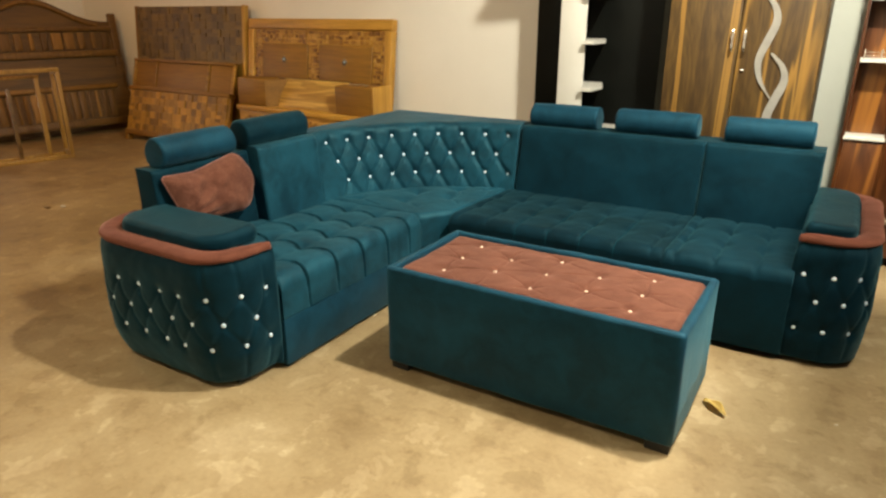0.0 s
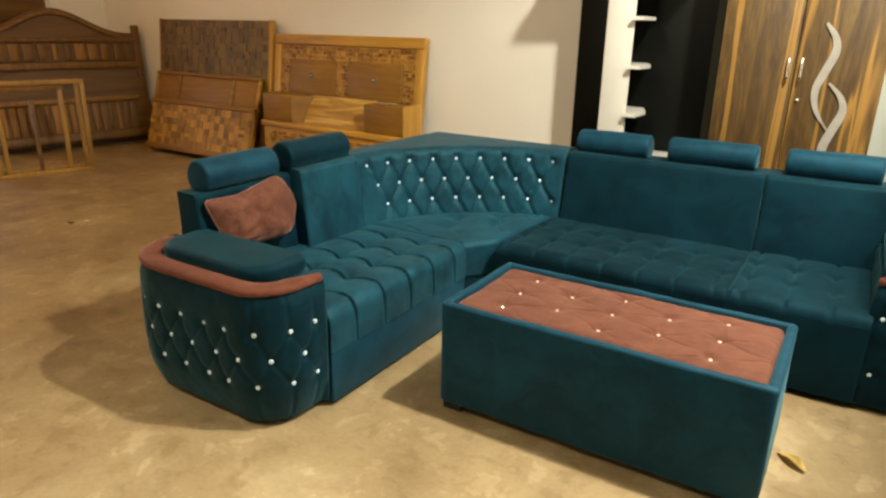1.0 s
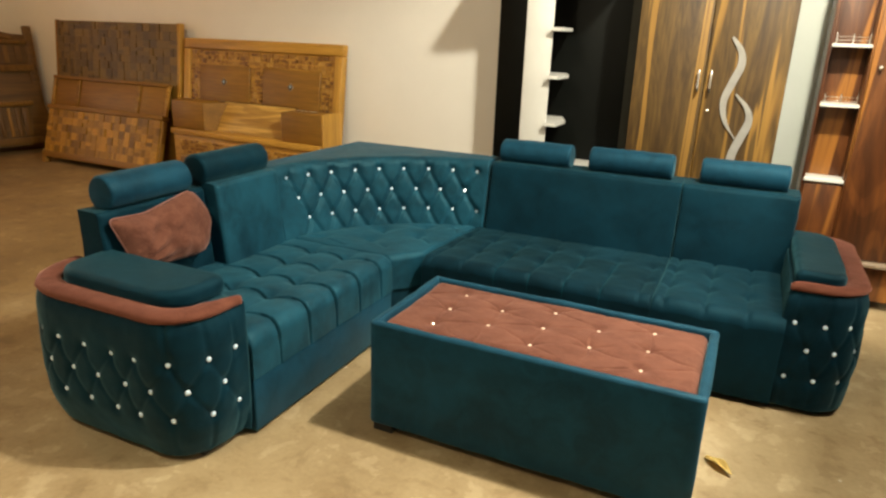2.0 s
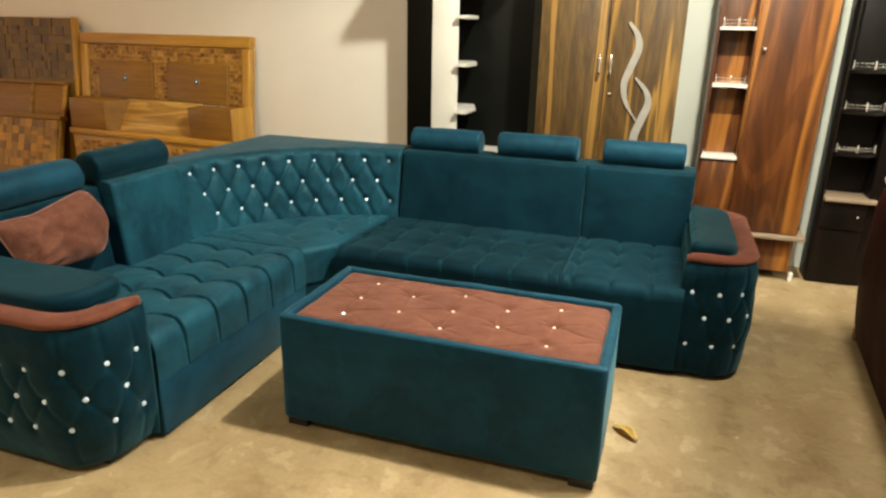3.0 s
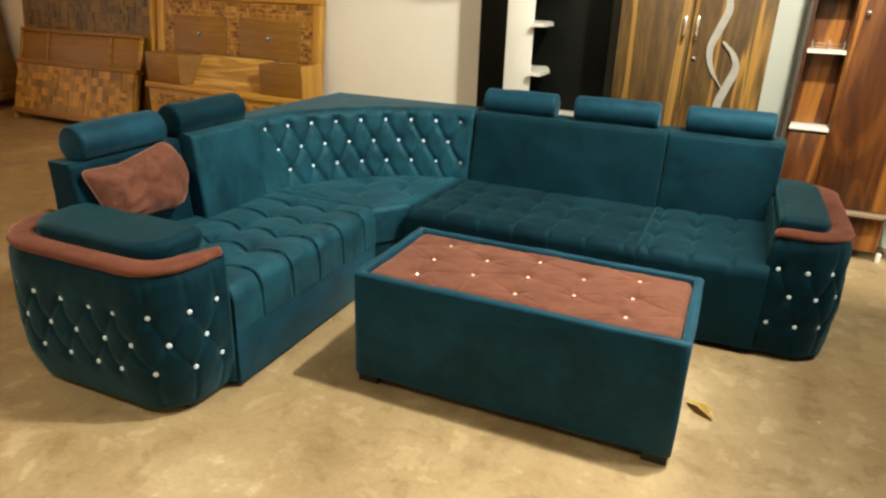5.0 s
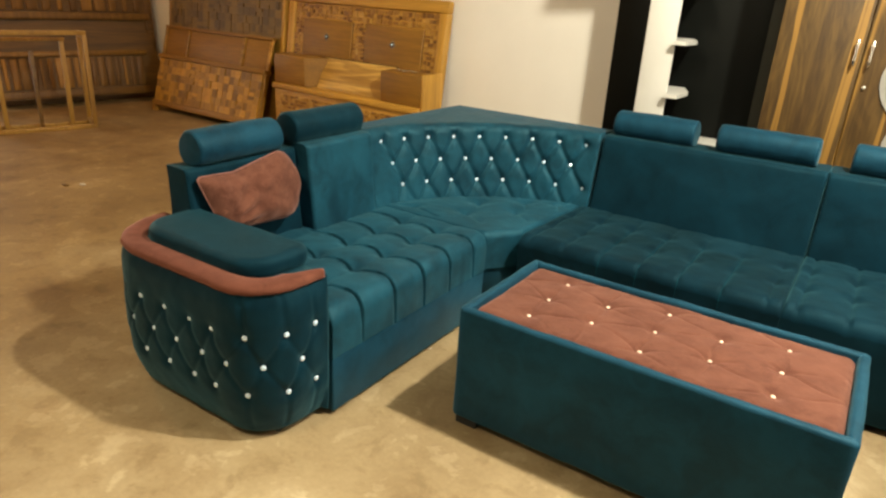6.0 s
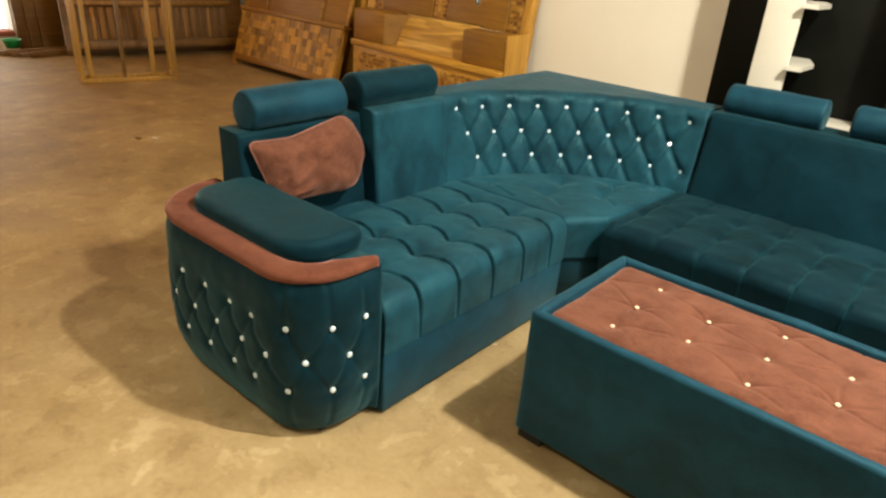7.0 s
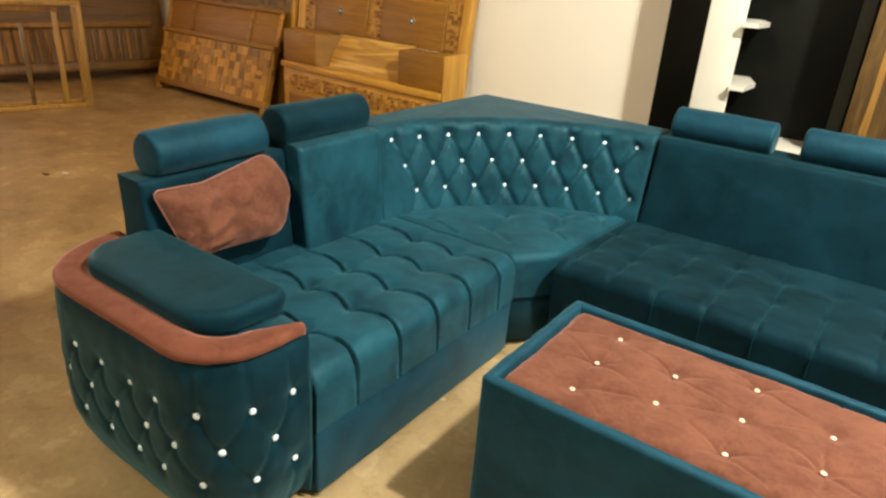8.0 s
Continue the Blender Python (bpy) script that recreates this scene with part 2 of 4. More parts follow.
def wood(name, stops, rough=0.45, axis="z", scale=1.0, coat=0.0, vary=0.0, distort=1.2, long=0.5, spot="Object", streak=None, rings=None, streak_at=(0.52, 0.60)):
    mat, nt, b = material(name, rough, Coat_Weight=coat, Coat_Roughness=0.15)
    stretch = {"x": (long, 7, 7), "y": (7, long, 7), "z": (7, 7, long)}[axis]
    vec = coords(nt, tuple(scale * k for k in stretch), spot)
    grain = noise_tex(nt, vec, 1.0, 6, 0.6, distort)
    fine = noise_tex(nt, coords(nt, tuple(scale * k * 9 for k in stretch), spot), 1.0, 4, 0.6)
    col = ramp(nt, grain, stops)
    col = mixed(nt, 0.35, col, ramp(nt, fine, [(0.35, (0.25, 0.22, 0.2)), (0.65, (1, 1, 1))]), "MULTIPLY")
    if rings:
        # growth rings: contour lines of a slow, stretched noise
        field = noise_tex(nt, coords(nt, tuple(scale * k * (0.75 if k > 1 else 1.3) for k in stretch), spot), 0.8, 2, 0.45, 0.5)
        turn, wave = nt.nodes.new("ShaderNodeMath"), nt.nodes.new("ShaderNodeMath")
        turn.operation, wave.operation = "MULTIPLY_ADD", "SINE"
        turn.inputs[1].default_value = rings[0]
        nt.links.new(field, turn.inputs[0])
        nt.links.new(mixed(nt, 0.5, fine, grain), turn.inputs[2])
        nt.links.new(turn.outputs[0], wave.inputs[0])
        col = mixed(nt, rings[2], col, ramp(nt, wave.outputs[0], [(0.0, rings[1]), (0.25, (0.85, 0.82, 0.78)), (0.7, (1.1, 1.08, 1.04))]), "MULTIPLY")
    if streak:
        wide = noise_tex(nt, coords(nt, tuple(0.8 * scale * k * (0.5 if k < 1 else 1) for k in stretch), spot), 1.0, 3, 0.5, 0.7)
        # sapwood: narrow bands that wander up the board
        lo, hi = streak_at
        band = ramp(nt, wide, [(lo - 0.025, (0, 0, 0)), (lo, (1, 1, 1)), (hi, (0.8, 0.8, 0.8)), (hi + 0.035, (0, 0, 0))])
        col = mixed(nt, band, col, mixed(nt, 0.72, col, streak))
        m = nt.nodes.new("ShaderNodeMapRange")
        m.inputs["From Min"].default_value, m.inputs["From Max"].default_value = 0.45, 0.33
        nt.links.new(wide, m.inputs["Value"])
        col = mixed(nt, m.outputs["Result"], col, mixed(nt, 0.6, col, (0.5, 0.42, 0.36), "MULTIPLY"))
    if vary:
        info = nt.nodes.new("ShaderNodeObjectInfo")
        col = mixed(nt, vary, col, ramp(nt, info.outputs["Random"], [(0.0, (0.30, 0.25, 0.20)), (0.4, (0.75, 0.71, 0.65)), (1.0, (1.5, 1.45, 1.35))]), "MULTIPLY")
    nt.links.new(col, b.inputs["Base Color"])
    bump(nt, b, fine, 0.2, 0.002)
    return mat


OAK = wood("oak_laminate_doors", [(0.30, (0.0450, 0.0221, 0.0050)), (0.44, (0.0801, 0.0423, 0.0088)), (0.56, (0.1125, 0.0630, 0.0133)), (0.70, (0.1512, 0.0891, 0.0193))], 0.55, "z", 1.0, 0.0, distort=2.6, long=0.85, streak=(0.36, 0.190, 0.035), streak_at=(0.525, 0.56), rings=(85.0, (0.45, 0.36, 0.28), 0.26))
WALNUT = wood("walnut_laminate", [(0.30, (0.050, 0.0155, 0.0050)), (0.45, (0.108, 0.0350, 0.0095)), (0.58, (0.160, 0.0545, 0.0130)), (0.70, (0.215, 0.0770, 0.0170))], 0.38, "z", 0.6, 0.12, distort=2.4, long=0.8, streak=(0.40, 0.160, 0.026), streak_at=(0.550, 0.565), rings=(70.0, (0.36, 0.26, 0.20), 0.45))
PINE = wood("varnished_light_wood", [(0.3, (0.3823, 0.1872, 0.0234)), (0.5, (0.5389, 0.2803, 0.0391)), (0.7, (0.6739, 0.3734, 0.0651))], 0.45, "x", 1.0)
PALE = wood("pale_planed_wood", [(0.3, (0.46, 0.25, 0.05)), (0.5, (0.60, 0.36, 0.085)), (0.7, (0.70, 0.46, 0.13))], 0.5, "x", 1.0, rings=(50.0, (0.55, 0.45, 0.35), 0.6))
PINE_UP = wood("varnished_light_wood_upright", [(0.3, (0.3596, 0.1766, 0.0222)), (0.5, (0.5162, 0.2696, 0.0358)), (0.7, (0.6512, 0.3531, 0.0618))], 0.45, "z", 1.0)
BLOCK = wood("mosaic_wood_block", [(0.3, (0.240, 0.112, 0.0105)), (0.5, (0.390, 0.195, 0.018)), (0.7, (0.520, 0.285, 0.030))], 0.5, "x", 2.0, vary=0.8)
DARK_BLOCK = wood("dark_mosaic_wood_block", [(0.3, (0.1000, 0.0540, 0.0058)), (0.5, (0.1640, 0.0920, 0.0100)), (0.7, (0.2240, 0.1330, 0.0158))], 0.5, "x", 2.0, vary=0.65)
BROWN = wood("plain_brown_panel", [(0.3, (0.2230, 0.1010, 0.0092)), (0.7, (0.3080, 0.1430, 0.0140))], 0.5, "x", 1.0)
RAW = wood("dull_yellow_batten", [(0.3, (0.26, 0.130, 0.018)), (0.5, (0.37, 0.195, 0.028)), (0.7, (0.47, 0.260, 0.044))], 0.5, "z", 1.0)
OLDWOOD = wood("dull_brown_wood", [(0.3, (0.0779, 0.0370, 0.0046)), (0.5, (0.1402, 0.0672, 0.0087)), (0.7, (0.1947, 0.0991, 0.0138))], 0.5, "y", 1.0)
OLDSLAT = wood("dull_brown_slats", [(0.3, (0.1615, 0.0750, 0.0090)), (0.7, (0.3230, 0.1650, 0.0216))], 0.5, "z", 1.5, vary=0.8)
WENGE = wood("dark_wenge_laminate", [(0.3, (0.002, 0.0014, 0.001)), (0.7, (0.007, 0.004, 0.003))], 0.45, "z", 1.0, 0.05)

WENGE.node_tree.nodes["Principled BSDF"].inputs["Specular IOR Level"].default_value = 0.18


def plain(name, a, b_col, scale, rough, metal=0.0, relief=0.1, **more):
    mat, nt, b = material(name, rough, metal, **more)
    vec = coords(nt)
    big = noise_tex(nt, vec, scale, 5, 0.6)
    nt.links.new(ramp(nt, big, [(0.3, a), (0.7, b_col)]), b.inputs["Base Color"])
    bump(nt, b, noise_tex(nt, vec, scale * 30, 3), relief, 0.002)
    return mat


STITCH = plain("teal_thread", (0.006, 0.046, 0.066), (0.009, 0.062, 0.086), 60, 1.0, Specular_IOR_Level=0.0)
BLACK = plain("black_laminate", (0.0026, 0.0034, 0.0029), (0.0042, 0.0052, 0.0045), 3, 0.5, Specular_IOR_Level=0.15)
WHITE = plain("white_laminate", (0.64, 0.63, 0.60), (0.70, 0.69, 0.66), 3, 0.4)
SILVER = plain("brushed_silver_trim", (0.34, 0.33, 0.31), (0.42, 0.41, 0.39), 20, 0.4, 0.3)
CHROME = plain("chrome", (0.86, 0.85, 0.83), (0.9, 0.89, 0.87), 10, 0.26, 1.0, 0.0)
CRYSTAL = plain("crystal_button", (0.60, 0.78, 0.98), (0.72, 0.86, 1.0), 60, 0.12, 0.0, 0.0, Coat_Weight=1.0, Coat_Roughness=0.05)
ROSE_GEM = plain("rose_tinted_crystal_button", (0.80, 0.58, 0.46), (0.92, 0.72, 0.60), 60, 0.12, 0.0, 0.0, Coat_Weight=1.0, Coat_Roughness=0.05)
RUBBER = plain("black_foot", (0.008, 0.008, 0.008), (0.014, 0.013, 0.012), 20, 0.6)
GREEN = plain("green_plastic", (0.005, 0.20, 0.05), (0.01, 0.26, 0.07), 8, 0.4)
BEIGE = plain("pale_beige_laminate", (0.205, 0.150, 0.102), (0.26, 0.195, 0.138), 5, 0.45)
CREAM = plain("cream_gold_carving", (0.45, 0.33, 0.16), (0.62, 0.52, 0.34), 40, 0.45, 0.0, 0.4)
BRICK = plain("brick_red_sill", (0.22, 0.06, 0.03), (0.32, 0.10, 0.05), 12, 0.8)
WALL = plain("cream_wall_paint", (0.81, 0.79, 0.75), (0.86, 0.84, 0.80), 1.2, 0.75, 0.0, 0.25)
# grey of the unseen ceiling, picked dark to cut bounced light
CEIL = plain("grey_unseen_ceiling", (0.27, 0.26, 0.24), (0.35, 0.34, 0.31), 1.0, 0.8, 0.0, 0.2)
LEAF = plain("dry_yellow_leaf", (0.62, 0.44, 0.12), (0.78, 0.60, 0.22), 40, 0.6)
PAPER = plain("paper_scrap", (0.45, 0.38, 0.28), (0.55, 0.47, 0.36), 40, 0.7)


def concrete():
    mat, nt, b = material("bare_cement_floor", 0.62)
    vec = coords(nt)
    big = noise_tex(nt, vec, 0.8, 5, 0.58, 0.2)
    mid = noise_tex(nt, vec, 2.8, 6, 0.6, 0.25)
    fine = noise_tex(nt, vec, 45, 4, 0.6)
    col = ramp(nt, big, [(0.32, (0.2697, 0.1916, 0.0986)), (0.5, (0.3488, 0.2576, 0.1395)), (0.68, (0.4185, 0.3208, 0.1860))])
    col = mixed(nt, 0.7, col, ramp(nt, mid, [(0.30, (0.64, 0.58, 0.50)), (0.42, (0.84, 0.81, 0.77)), (0.50, (0.97, 0.97, 0.96)), (0.57, (1.03, 1.04, 1.05)), (0.62, (1.20, 1.25, 1.36))]), "MULTIPLY")
    scuff = noise_tex(nt, vec, 6.0, 6, 0.62, 0.3)
    col = mixed(nt, 0.8, col, ramp(nt, scuff, [(0.36, (0.76, 0.73, 0.68)), (0.42, (0.94, 0.92, 0.90)), (0.45, (1, 1, 1)), (0.565, (1, 1, 1)), (0.60, (1.24, 1.29, 1.40))]), "MULTIPLY")
    # brown stains with a ragged border; the tone also paints the west's weaker light
    sep, edge, dirt_dim = nt.nodes.new("ShaderNodeSeparateXYZ"), nt.nodes.new("ShaderNodeMath"), nt.nodes.new("ShaderNodeMapRange")
    nt.links.new(vec, sep.inputs[0])
    edge.operation = "MULTIPLY_ADD"
    edge.inputs[1].default_value = 3.2
    nt.links.new(noise_tex(nt, vec, 1.1, 6, 0.65), edge.inputs[0])
    nt.links.new(sep.outputs["X"], edge.inputs[2])
    dirt_dim.inputs["From Min"].default_value, dirt_dim.inputs["From Max"].default_value = -0.7, -2.3
    nt.links.new(edge.outputs[0], dirt_dim.inputs["Value"])
    col = mixed(nt, dirt_dim.outputs["Result"], col, mixed(nt, 1.0, col, (0.74, 0.63, 0.46), "MULTIPLY"))
    col = mixed(nt, 0.35, col, ramp(nt, fine, [(0.3, (0.7, 0.68, 0.64)), (0.7, (1.12, 1.12, 1.12))]), "MULTIPLY")
    nt.links.new(col, b.inputs["Base Color"])
    rr = nt.nodes.new("ShaderNodeMapRange")
    rr.inputs["To Min"].default_value, rr.inputs["To Max"].default_value = 0.45, 0.8
    nt.links.new(mid, rr.inputs["Value"])
    nt.links.new(rr.outputs["Result"], b.inputs["Roughness"])
    bump(nt, b, mixed(nt, 0.5, mid, fine), 0.25, 0.006)
    return mat


FLOOR = concrete()


def glow(name, colour, strength):
    mat = bpy.data.materials.new(name)
    mat.use_nodes = True
    nt = mat.node_tree
    nt.nodes.clear()
    e, o = node(nt, "Emission"), node(nt, "OutputMaterial")
    e.inputs["Color"].default_value, e.inputs["Strength"].default_value = (*colour, 1), strength
    nt.links.new(e.outputs[0], o.inputs[0])
    return mat


DAY = glow("daylight_outside", (1.0, 0.96, 0.86), 4.0)


# ---- the room ----
def wall_y(x):
    """Face of the back wall, which runs at a slight angle to the sofa."""
    return 4.735 - 0.079 * (x - 0.85)


ROOM_TURN = math.degrees(math.atan(-0.079))
structure("floor", box(-10.6, 3.6, -4.2, 6.2, -0.12, 0.0), FLOOR, "bare tan cement floor with stains and pale patches")
# unseen slab, added only to block the ceiling lamp over the east floor
structure("loft_ceiling", box(0.186, 3.4, -4.0, 2.75, 2.50, 2.65), CEIL, "unseen grey slab added to shade the east floor")
structure("ceiling", box(-10.6, 3.6, -4.2, 6.2, 4.2, 4.35), CEIL, "plain grey unseen ceiling")
loop = [(3.6, wall_y(3.6)), (3.6, wall_y(3.6) + 0.2), (-10.6, wall_y(-10.6) + 0.2), (-10.6, wall_y(-10.6))]
bm = bmesh.new()
lower, upper = [bm.verts.new((x, y, 0)) for x, y in loop], [bm.verts.new((x, y, 4.2)) for x, y in loop]
bm.faces.new(lower), bm.faces.new(upper)
for i in range(4):
    bm.faces.new((lower[i], lower[(i + 1) % 4], upper[(i + 1) % 4], upper[i]))
structure("wall_north", bm, WALL, "cream painted plaster wall behind the furniture")
# thin layer added over the cream wall, toned down to match the dimmer gaps
GREY_GREEN = plain("pale_grey_green_tone", (0.47, 0.50, 0.46), (0.54, 0.57, 0.53), 1.5, 0.7, 0.0, 0.2)
bm = bmesh.new()
loop = [(-0.5, wall_y(-0.5) - 0.008), (3.4, wall_y(3.4) - 0.008), (3.4, wall_y(3.4) + 0.004), (-0.5, wall_y(-0.5) + 0.004)]
lower, upper = [bm.verts.new((x, y, 0)) for x, y in loop], [bm.verts.new((x, y, 4.2)) for x, y in loop]
bm.faces.new(lower), bm.faces.new(upper)
for i in range(4):
    bm.faces.new((lower[i], lower[(i + 1) % 4], upper[(i + 1) % 4], upper[i]))
structure("wall_paint", bm, GREY_GREEN, "thin pale grey-green layer over the wall behind the cabinets")
structure("wall_south", box(-10.6, 3.6, -4.2, -4.0, 0, 4.2), WALL, "cream painted plaster wall")
structure("wall_east", box(3.4, 3.6, -4.0, 4.6, 0, 4.2), WALL, "cream painted plaster wall")
DOOR_Y0, DOOR_Y1, SILL, HEAD, WEST = 1.9, 3.08, 0.17, 2.1, -9.15
bm = box(WEST - 0.2, WEST, -4.0, DOOR_Y0, 0, 4.2)
box(WEST - 0.2, WEST, DOOR_Y1, wall_y(WEST), 0, 3.35, bm=bm)
box(WEST - 0.2, WEST, DOOR_Y0, DOOR_Y1, 0, SILL, bm=bm)
box(WEST - 0.2, WEST, DOOR_Y0, DOOR_Y1, HEAD, 4.2, bm=bm)
structure("wall_west", bm, WALL, "cream painted plaster wall with a window opening")
win = thing("window_1", "open window opening with a brick-red sill and daylight beyond", "window", (WEST, 2.49, SILL), kind="structure")
part("window_sill", box(WEST - 0.24, WEST + 0.05, DOOR_Y0, DOOR_Y1, SILL - 0.02, SILL + 0.03, 0.008), BRICK, win, "brick-red window sill")
structure("backdrop", box(WEST - 1.1, WEST - 1.05, 0.6, 4.4, -0.1, 3.0), DAY, "overexposed daylight outside the window")


# ---- crystal buttons ----
bm = lathe([(0.0, -0.004), (0.0092, -0.004), (0.0100, 0.0), (0.0062, 0.0030), (0.0, 0.0032)], 9)
GEM = bpy.data.meshes.new("button")
bmesh.ops.recalc_face_normals(bm, faces=bm.faces)
bm.to_mesh(GEM)
bm.free()
GEM.materials.append(CRYSTAL)
TABLE_GEM = GEM.copy()
TABLE_GEM.materials[0] = ROSE_GEM


def button(place, normal, parent, sink=0.0, mesh=GEM):
    ob = part("button", mesh, None, parent)
    n = Vector(normal).normalized()
    ob.matrix_basis = Matrix.Translation(Vector(place) - n * sink) @ n.to_track_quat("Z", "Y").to_matrix().to_4x4()
    return ob


def foot(x, y, parent, size=0.06, high=0.035):
    part("foot", box(x - size / 2, x + size / 2, y - size / 2, y + size / 2, 0, high, 0.004), RUBBER, parent, "black plastic foot")


# ---- the corner sofa ----
sofa = thing("corner_sofa", "teal velvet L-shaped corner sofa with rose trim and crystal buttons", "sofa", (-1.9, 2.9, 0))
SEAT_Z, TOP_Z = 0.42, 0.806


def arm(corners, back, rows, straight, path_span, pad_corners, mat, taper=0.032):
    """A bowed, buttoned arm with a rose band and a loose-looking pad on top."""
    loop, s = rounded(corners, 0.008)
    length = s[-1] + s[1]
    n = outward(loop)
    along = length - s if back else s
    gems = [(a, z) for z, places in rows for a in places]
    upright = [(a, rows[0][0], a + 0.01, 0.56) for a, z in gems if z == rows[0][0] and a < 0.35] + [(a, 0.05, a, rows[-1][0]) for a, z in gems if z == rows[-1][0] and a < 0.35]
    zs = np.linspace(0.03, 0.562, 90)
    S, Z = np.meshgrid(along, zs, indexing="ij")
    free = (S < length - straight) * np.clip((length - straight - S) / 0.05, 0, 1) * np.clip((S + 0.02) / 0.03, 0, 1)
    out = -taper * np.clip((0.20 - Z) / 0.17, 0, 1) ** 2 - 0.012 * np.clip((Z - 0.5) / 0.05, 0, 1) ** 2 + 0.012 * np.sin(math.pi * (Z - 0.03) / 0.52)
    dent = 0.010 * buttons_at(S, Z, gems, 0.026) + 0.0055 * near_lines(S, Z, diamonds(gems, 0.19) + upright, 0.0075)
    out = out * np.where(free > 0, 1, 0.2) - dent * free
    grid = np.concatenate([loop[:, None, :] + n[:, None, :] * out[..., None], Z[..., None]], -1)
    body = part("arm", from_grid(grid, close_u=True, cap=True), mat, sofa)
    for a, z in gems:
        i = int(np.argmin(abs(along - a)))
        j = int(np.argmin(abs(zs - z)))
        button(grid[i, j] + np.array([n[i, 0], n[i, 1], 0]) * 0.004, (*n[i], 0), body)
    lo, hi = path_span
    keep = [i for i in np.argsort(along) if lo * length <= along[i] <= hi]
    band = [(0.006, 0.556), (0.0, 0.567), (0.006, 0.581), (0.025, 0.588), (0.065, 0.588), (0.088, 0.580), (0.09, 0.556)]
    part("trim", sweep(loop[keep], band, n[keep], 0.11), TRIM, body, "dusty rose velvet band")
    loop2, _ = rounded(pad_corners)
    part("arm_pad", soft_prism(loop2, 0.566, 0.632, 0.03, 0.02), SHADED_TEAL, body, "smooth teal velvet arm pad")
    return body


LEFT_GEMS = (0.060, 0.180, 0.309, 0.450, 0.560, 0.697, 0.830, 0.960)
arm([(-1.768, 1.66, 0.012), (-2.655, 1.66, 0.012), (-2.655, 1.348, 0.26), (-1.768, 1.348, 0.19)], True,
    [(0.405, LEFT_GEMS), (0.300, (0.124, 0.258, 0.388, 0.502, 0.642, 0.770, 0.900)), (0.190, LEFT_GEMS)], 0.887, (0.0, 1.37),
    [(-1.88, 1.70, 0.05), (-2.51, 1.70, 0.05), (-2.51, 1.428, 0.13), (-1.88, 1.428, 0.12)], SHADED_TEAL)
RIGHT_GEMS = [0.051 + 0.1085 * k for k in range(11)]
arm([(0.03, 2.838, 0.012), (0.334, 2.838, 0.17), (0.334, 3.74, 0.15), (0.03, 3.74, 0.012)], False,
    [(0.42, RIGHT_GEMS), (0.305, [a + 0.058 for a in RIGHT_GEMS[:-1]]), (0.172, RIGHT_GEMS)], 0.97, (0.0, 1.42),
    [(0.045, 2.885, 0.03), (0.238, 2.885, 0.06), (0.238, 3.58, 0.12), (0.045, 3.60, 0.02)], NAP_SHADED, 0.008)


def quilt(lines_u, dips, depth, width, dip, fade=None, high=0.008):
    """Pleats across v at the given u, pulled down at the dips."""
    def f(u, v):
        out = np.zeros(u.shape)
        for a in lines_u:
            out = np.maximum(out, np.exp(-((u - a) / width) ** 4))
        puff = high * np.abs(np.sin(math.pi * (u - lines_u[0]) / (lines_u[1] - lines_u[0])))
        out = -depth * out + puff
        if fade:
            out = out * fade(v)
        return out - dip * buttons_at(u, v, dips, 0.04)
    return f


# the long side: pleated seat, base, two backs
LEFT_LINES = [0.15 + 0.195 * k for k in range(5)]
FOLDS = [(-0.02, 0.205), (0.215, 0.405), (0.415, 0.64)]
dips = [(a, b) for a in LEFT_LINES for b in (0.21, 0.41)]


def slits(u, v):
    """Bowed cuts between the tufts, in three rows from front to back; 1 at the bottom of a cut."""
    out = np.zeros(u.shape)
    for a in LEFT_LINES:
        for lo, hi in FOLDS:
            q = np.clip((v - lo) / (hi - lo), 0, 1)
            strong = np.sin(math.pi * (q if lo > 0 else 0.45 + 0.55 * q)) ** 0.7 * ((v >= lo) & (v < hi))
            out = np.maximum(out, strong * np.exp(-((u - a - 0.02 * np.sin(math.pi * q)) / 0.0065) ** 4))
    return out


def left_tuft(u, v):
    puff = 0.007 * np.abs(np.sin(math.pi * (u - LEFT_LINES[0]) / 0.195)) * np.abs(np.sin(math.pi * (v + 0.02) / 0.21)) ** 0.5
    return puff - 0.050 * slits(u, v) - 0.020 * buttons_at(u, v, dips, 0.035)


def left_place(u, v, h):
    face = np.exp(-np.maximum(v, 0) / 0.02) * np.clip((h + 0.02) / 0.10, 0.25, 1)
    pleat = sum(np.exp(-((u - a - 0.012) / 0.006) ** 4) for a in LEFT_LINES)
    return -1.757 - v - 0.016 * pleat * face, 1.663 + u, 0.235 + h


near_cuts = [a + d for a in LEFT_LINES for d in (-0.004, 0.018)]
part("seat", pad(left_place, 1.055, 0.74, SEAT_Z - 0.235, (0.02, 0.02, 0.06, 0.02), 0.008, left_tuft, near_cuts), LIT_TEAL, sofa)
part("base", box(-2.60, -1.758, 1.663, 2.715, 0.014, 0.234, 0.008, 3), TEAL, sofa)
part("back_base", box(-2.60, -2.45, 1.663, 2.66, 0.21, 0.40, 0.012, 3), TEAL, sofa)


def back_left(y0, y1, inset, mat, top=TOP_Z):
    def place(u, v, h):
        z = 0.36 + v
        xf = -2.372 - inset - (z - 0.42) / 0.38 * 0.04
        return -2.60 + h / 0.2 * (xf + 2.60), y0 + u, z
    puff = lambda u, v: 0.006 * np.sin(math.pi * u / (y1 - y0)) * np.sin(math.pi * v / 0.446)
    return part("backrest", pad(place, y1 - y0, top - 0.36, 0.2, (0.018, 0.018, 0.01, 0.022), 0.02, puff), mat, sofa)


back_left(1.648, 2.214, 0.075, SHADED_TEAL, 0.785)
back_left(2.217, 2.655, 0.0, LIT_TEAL)


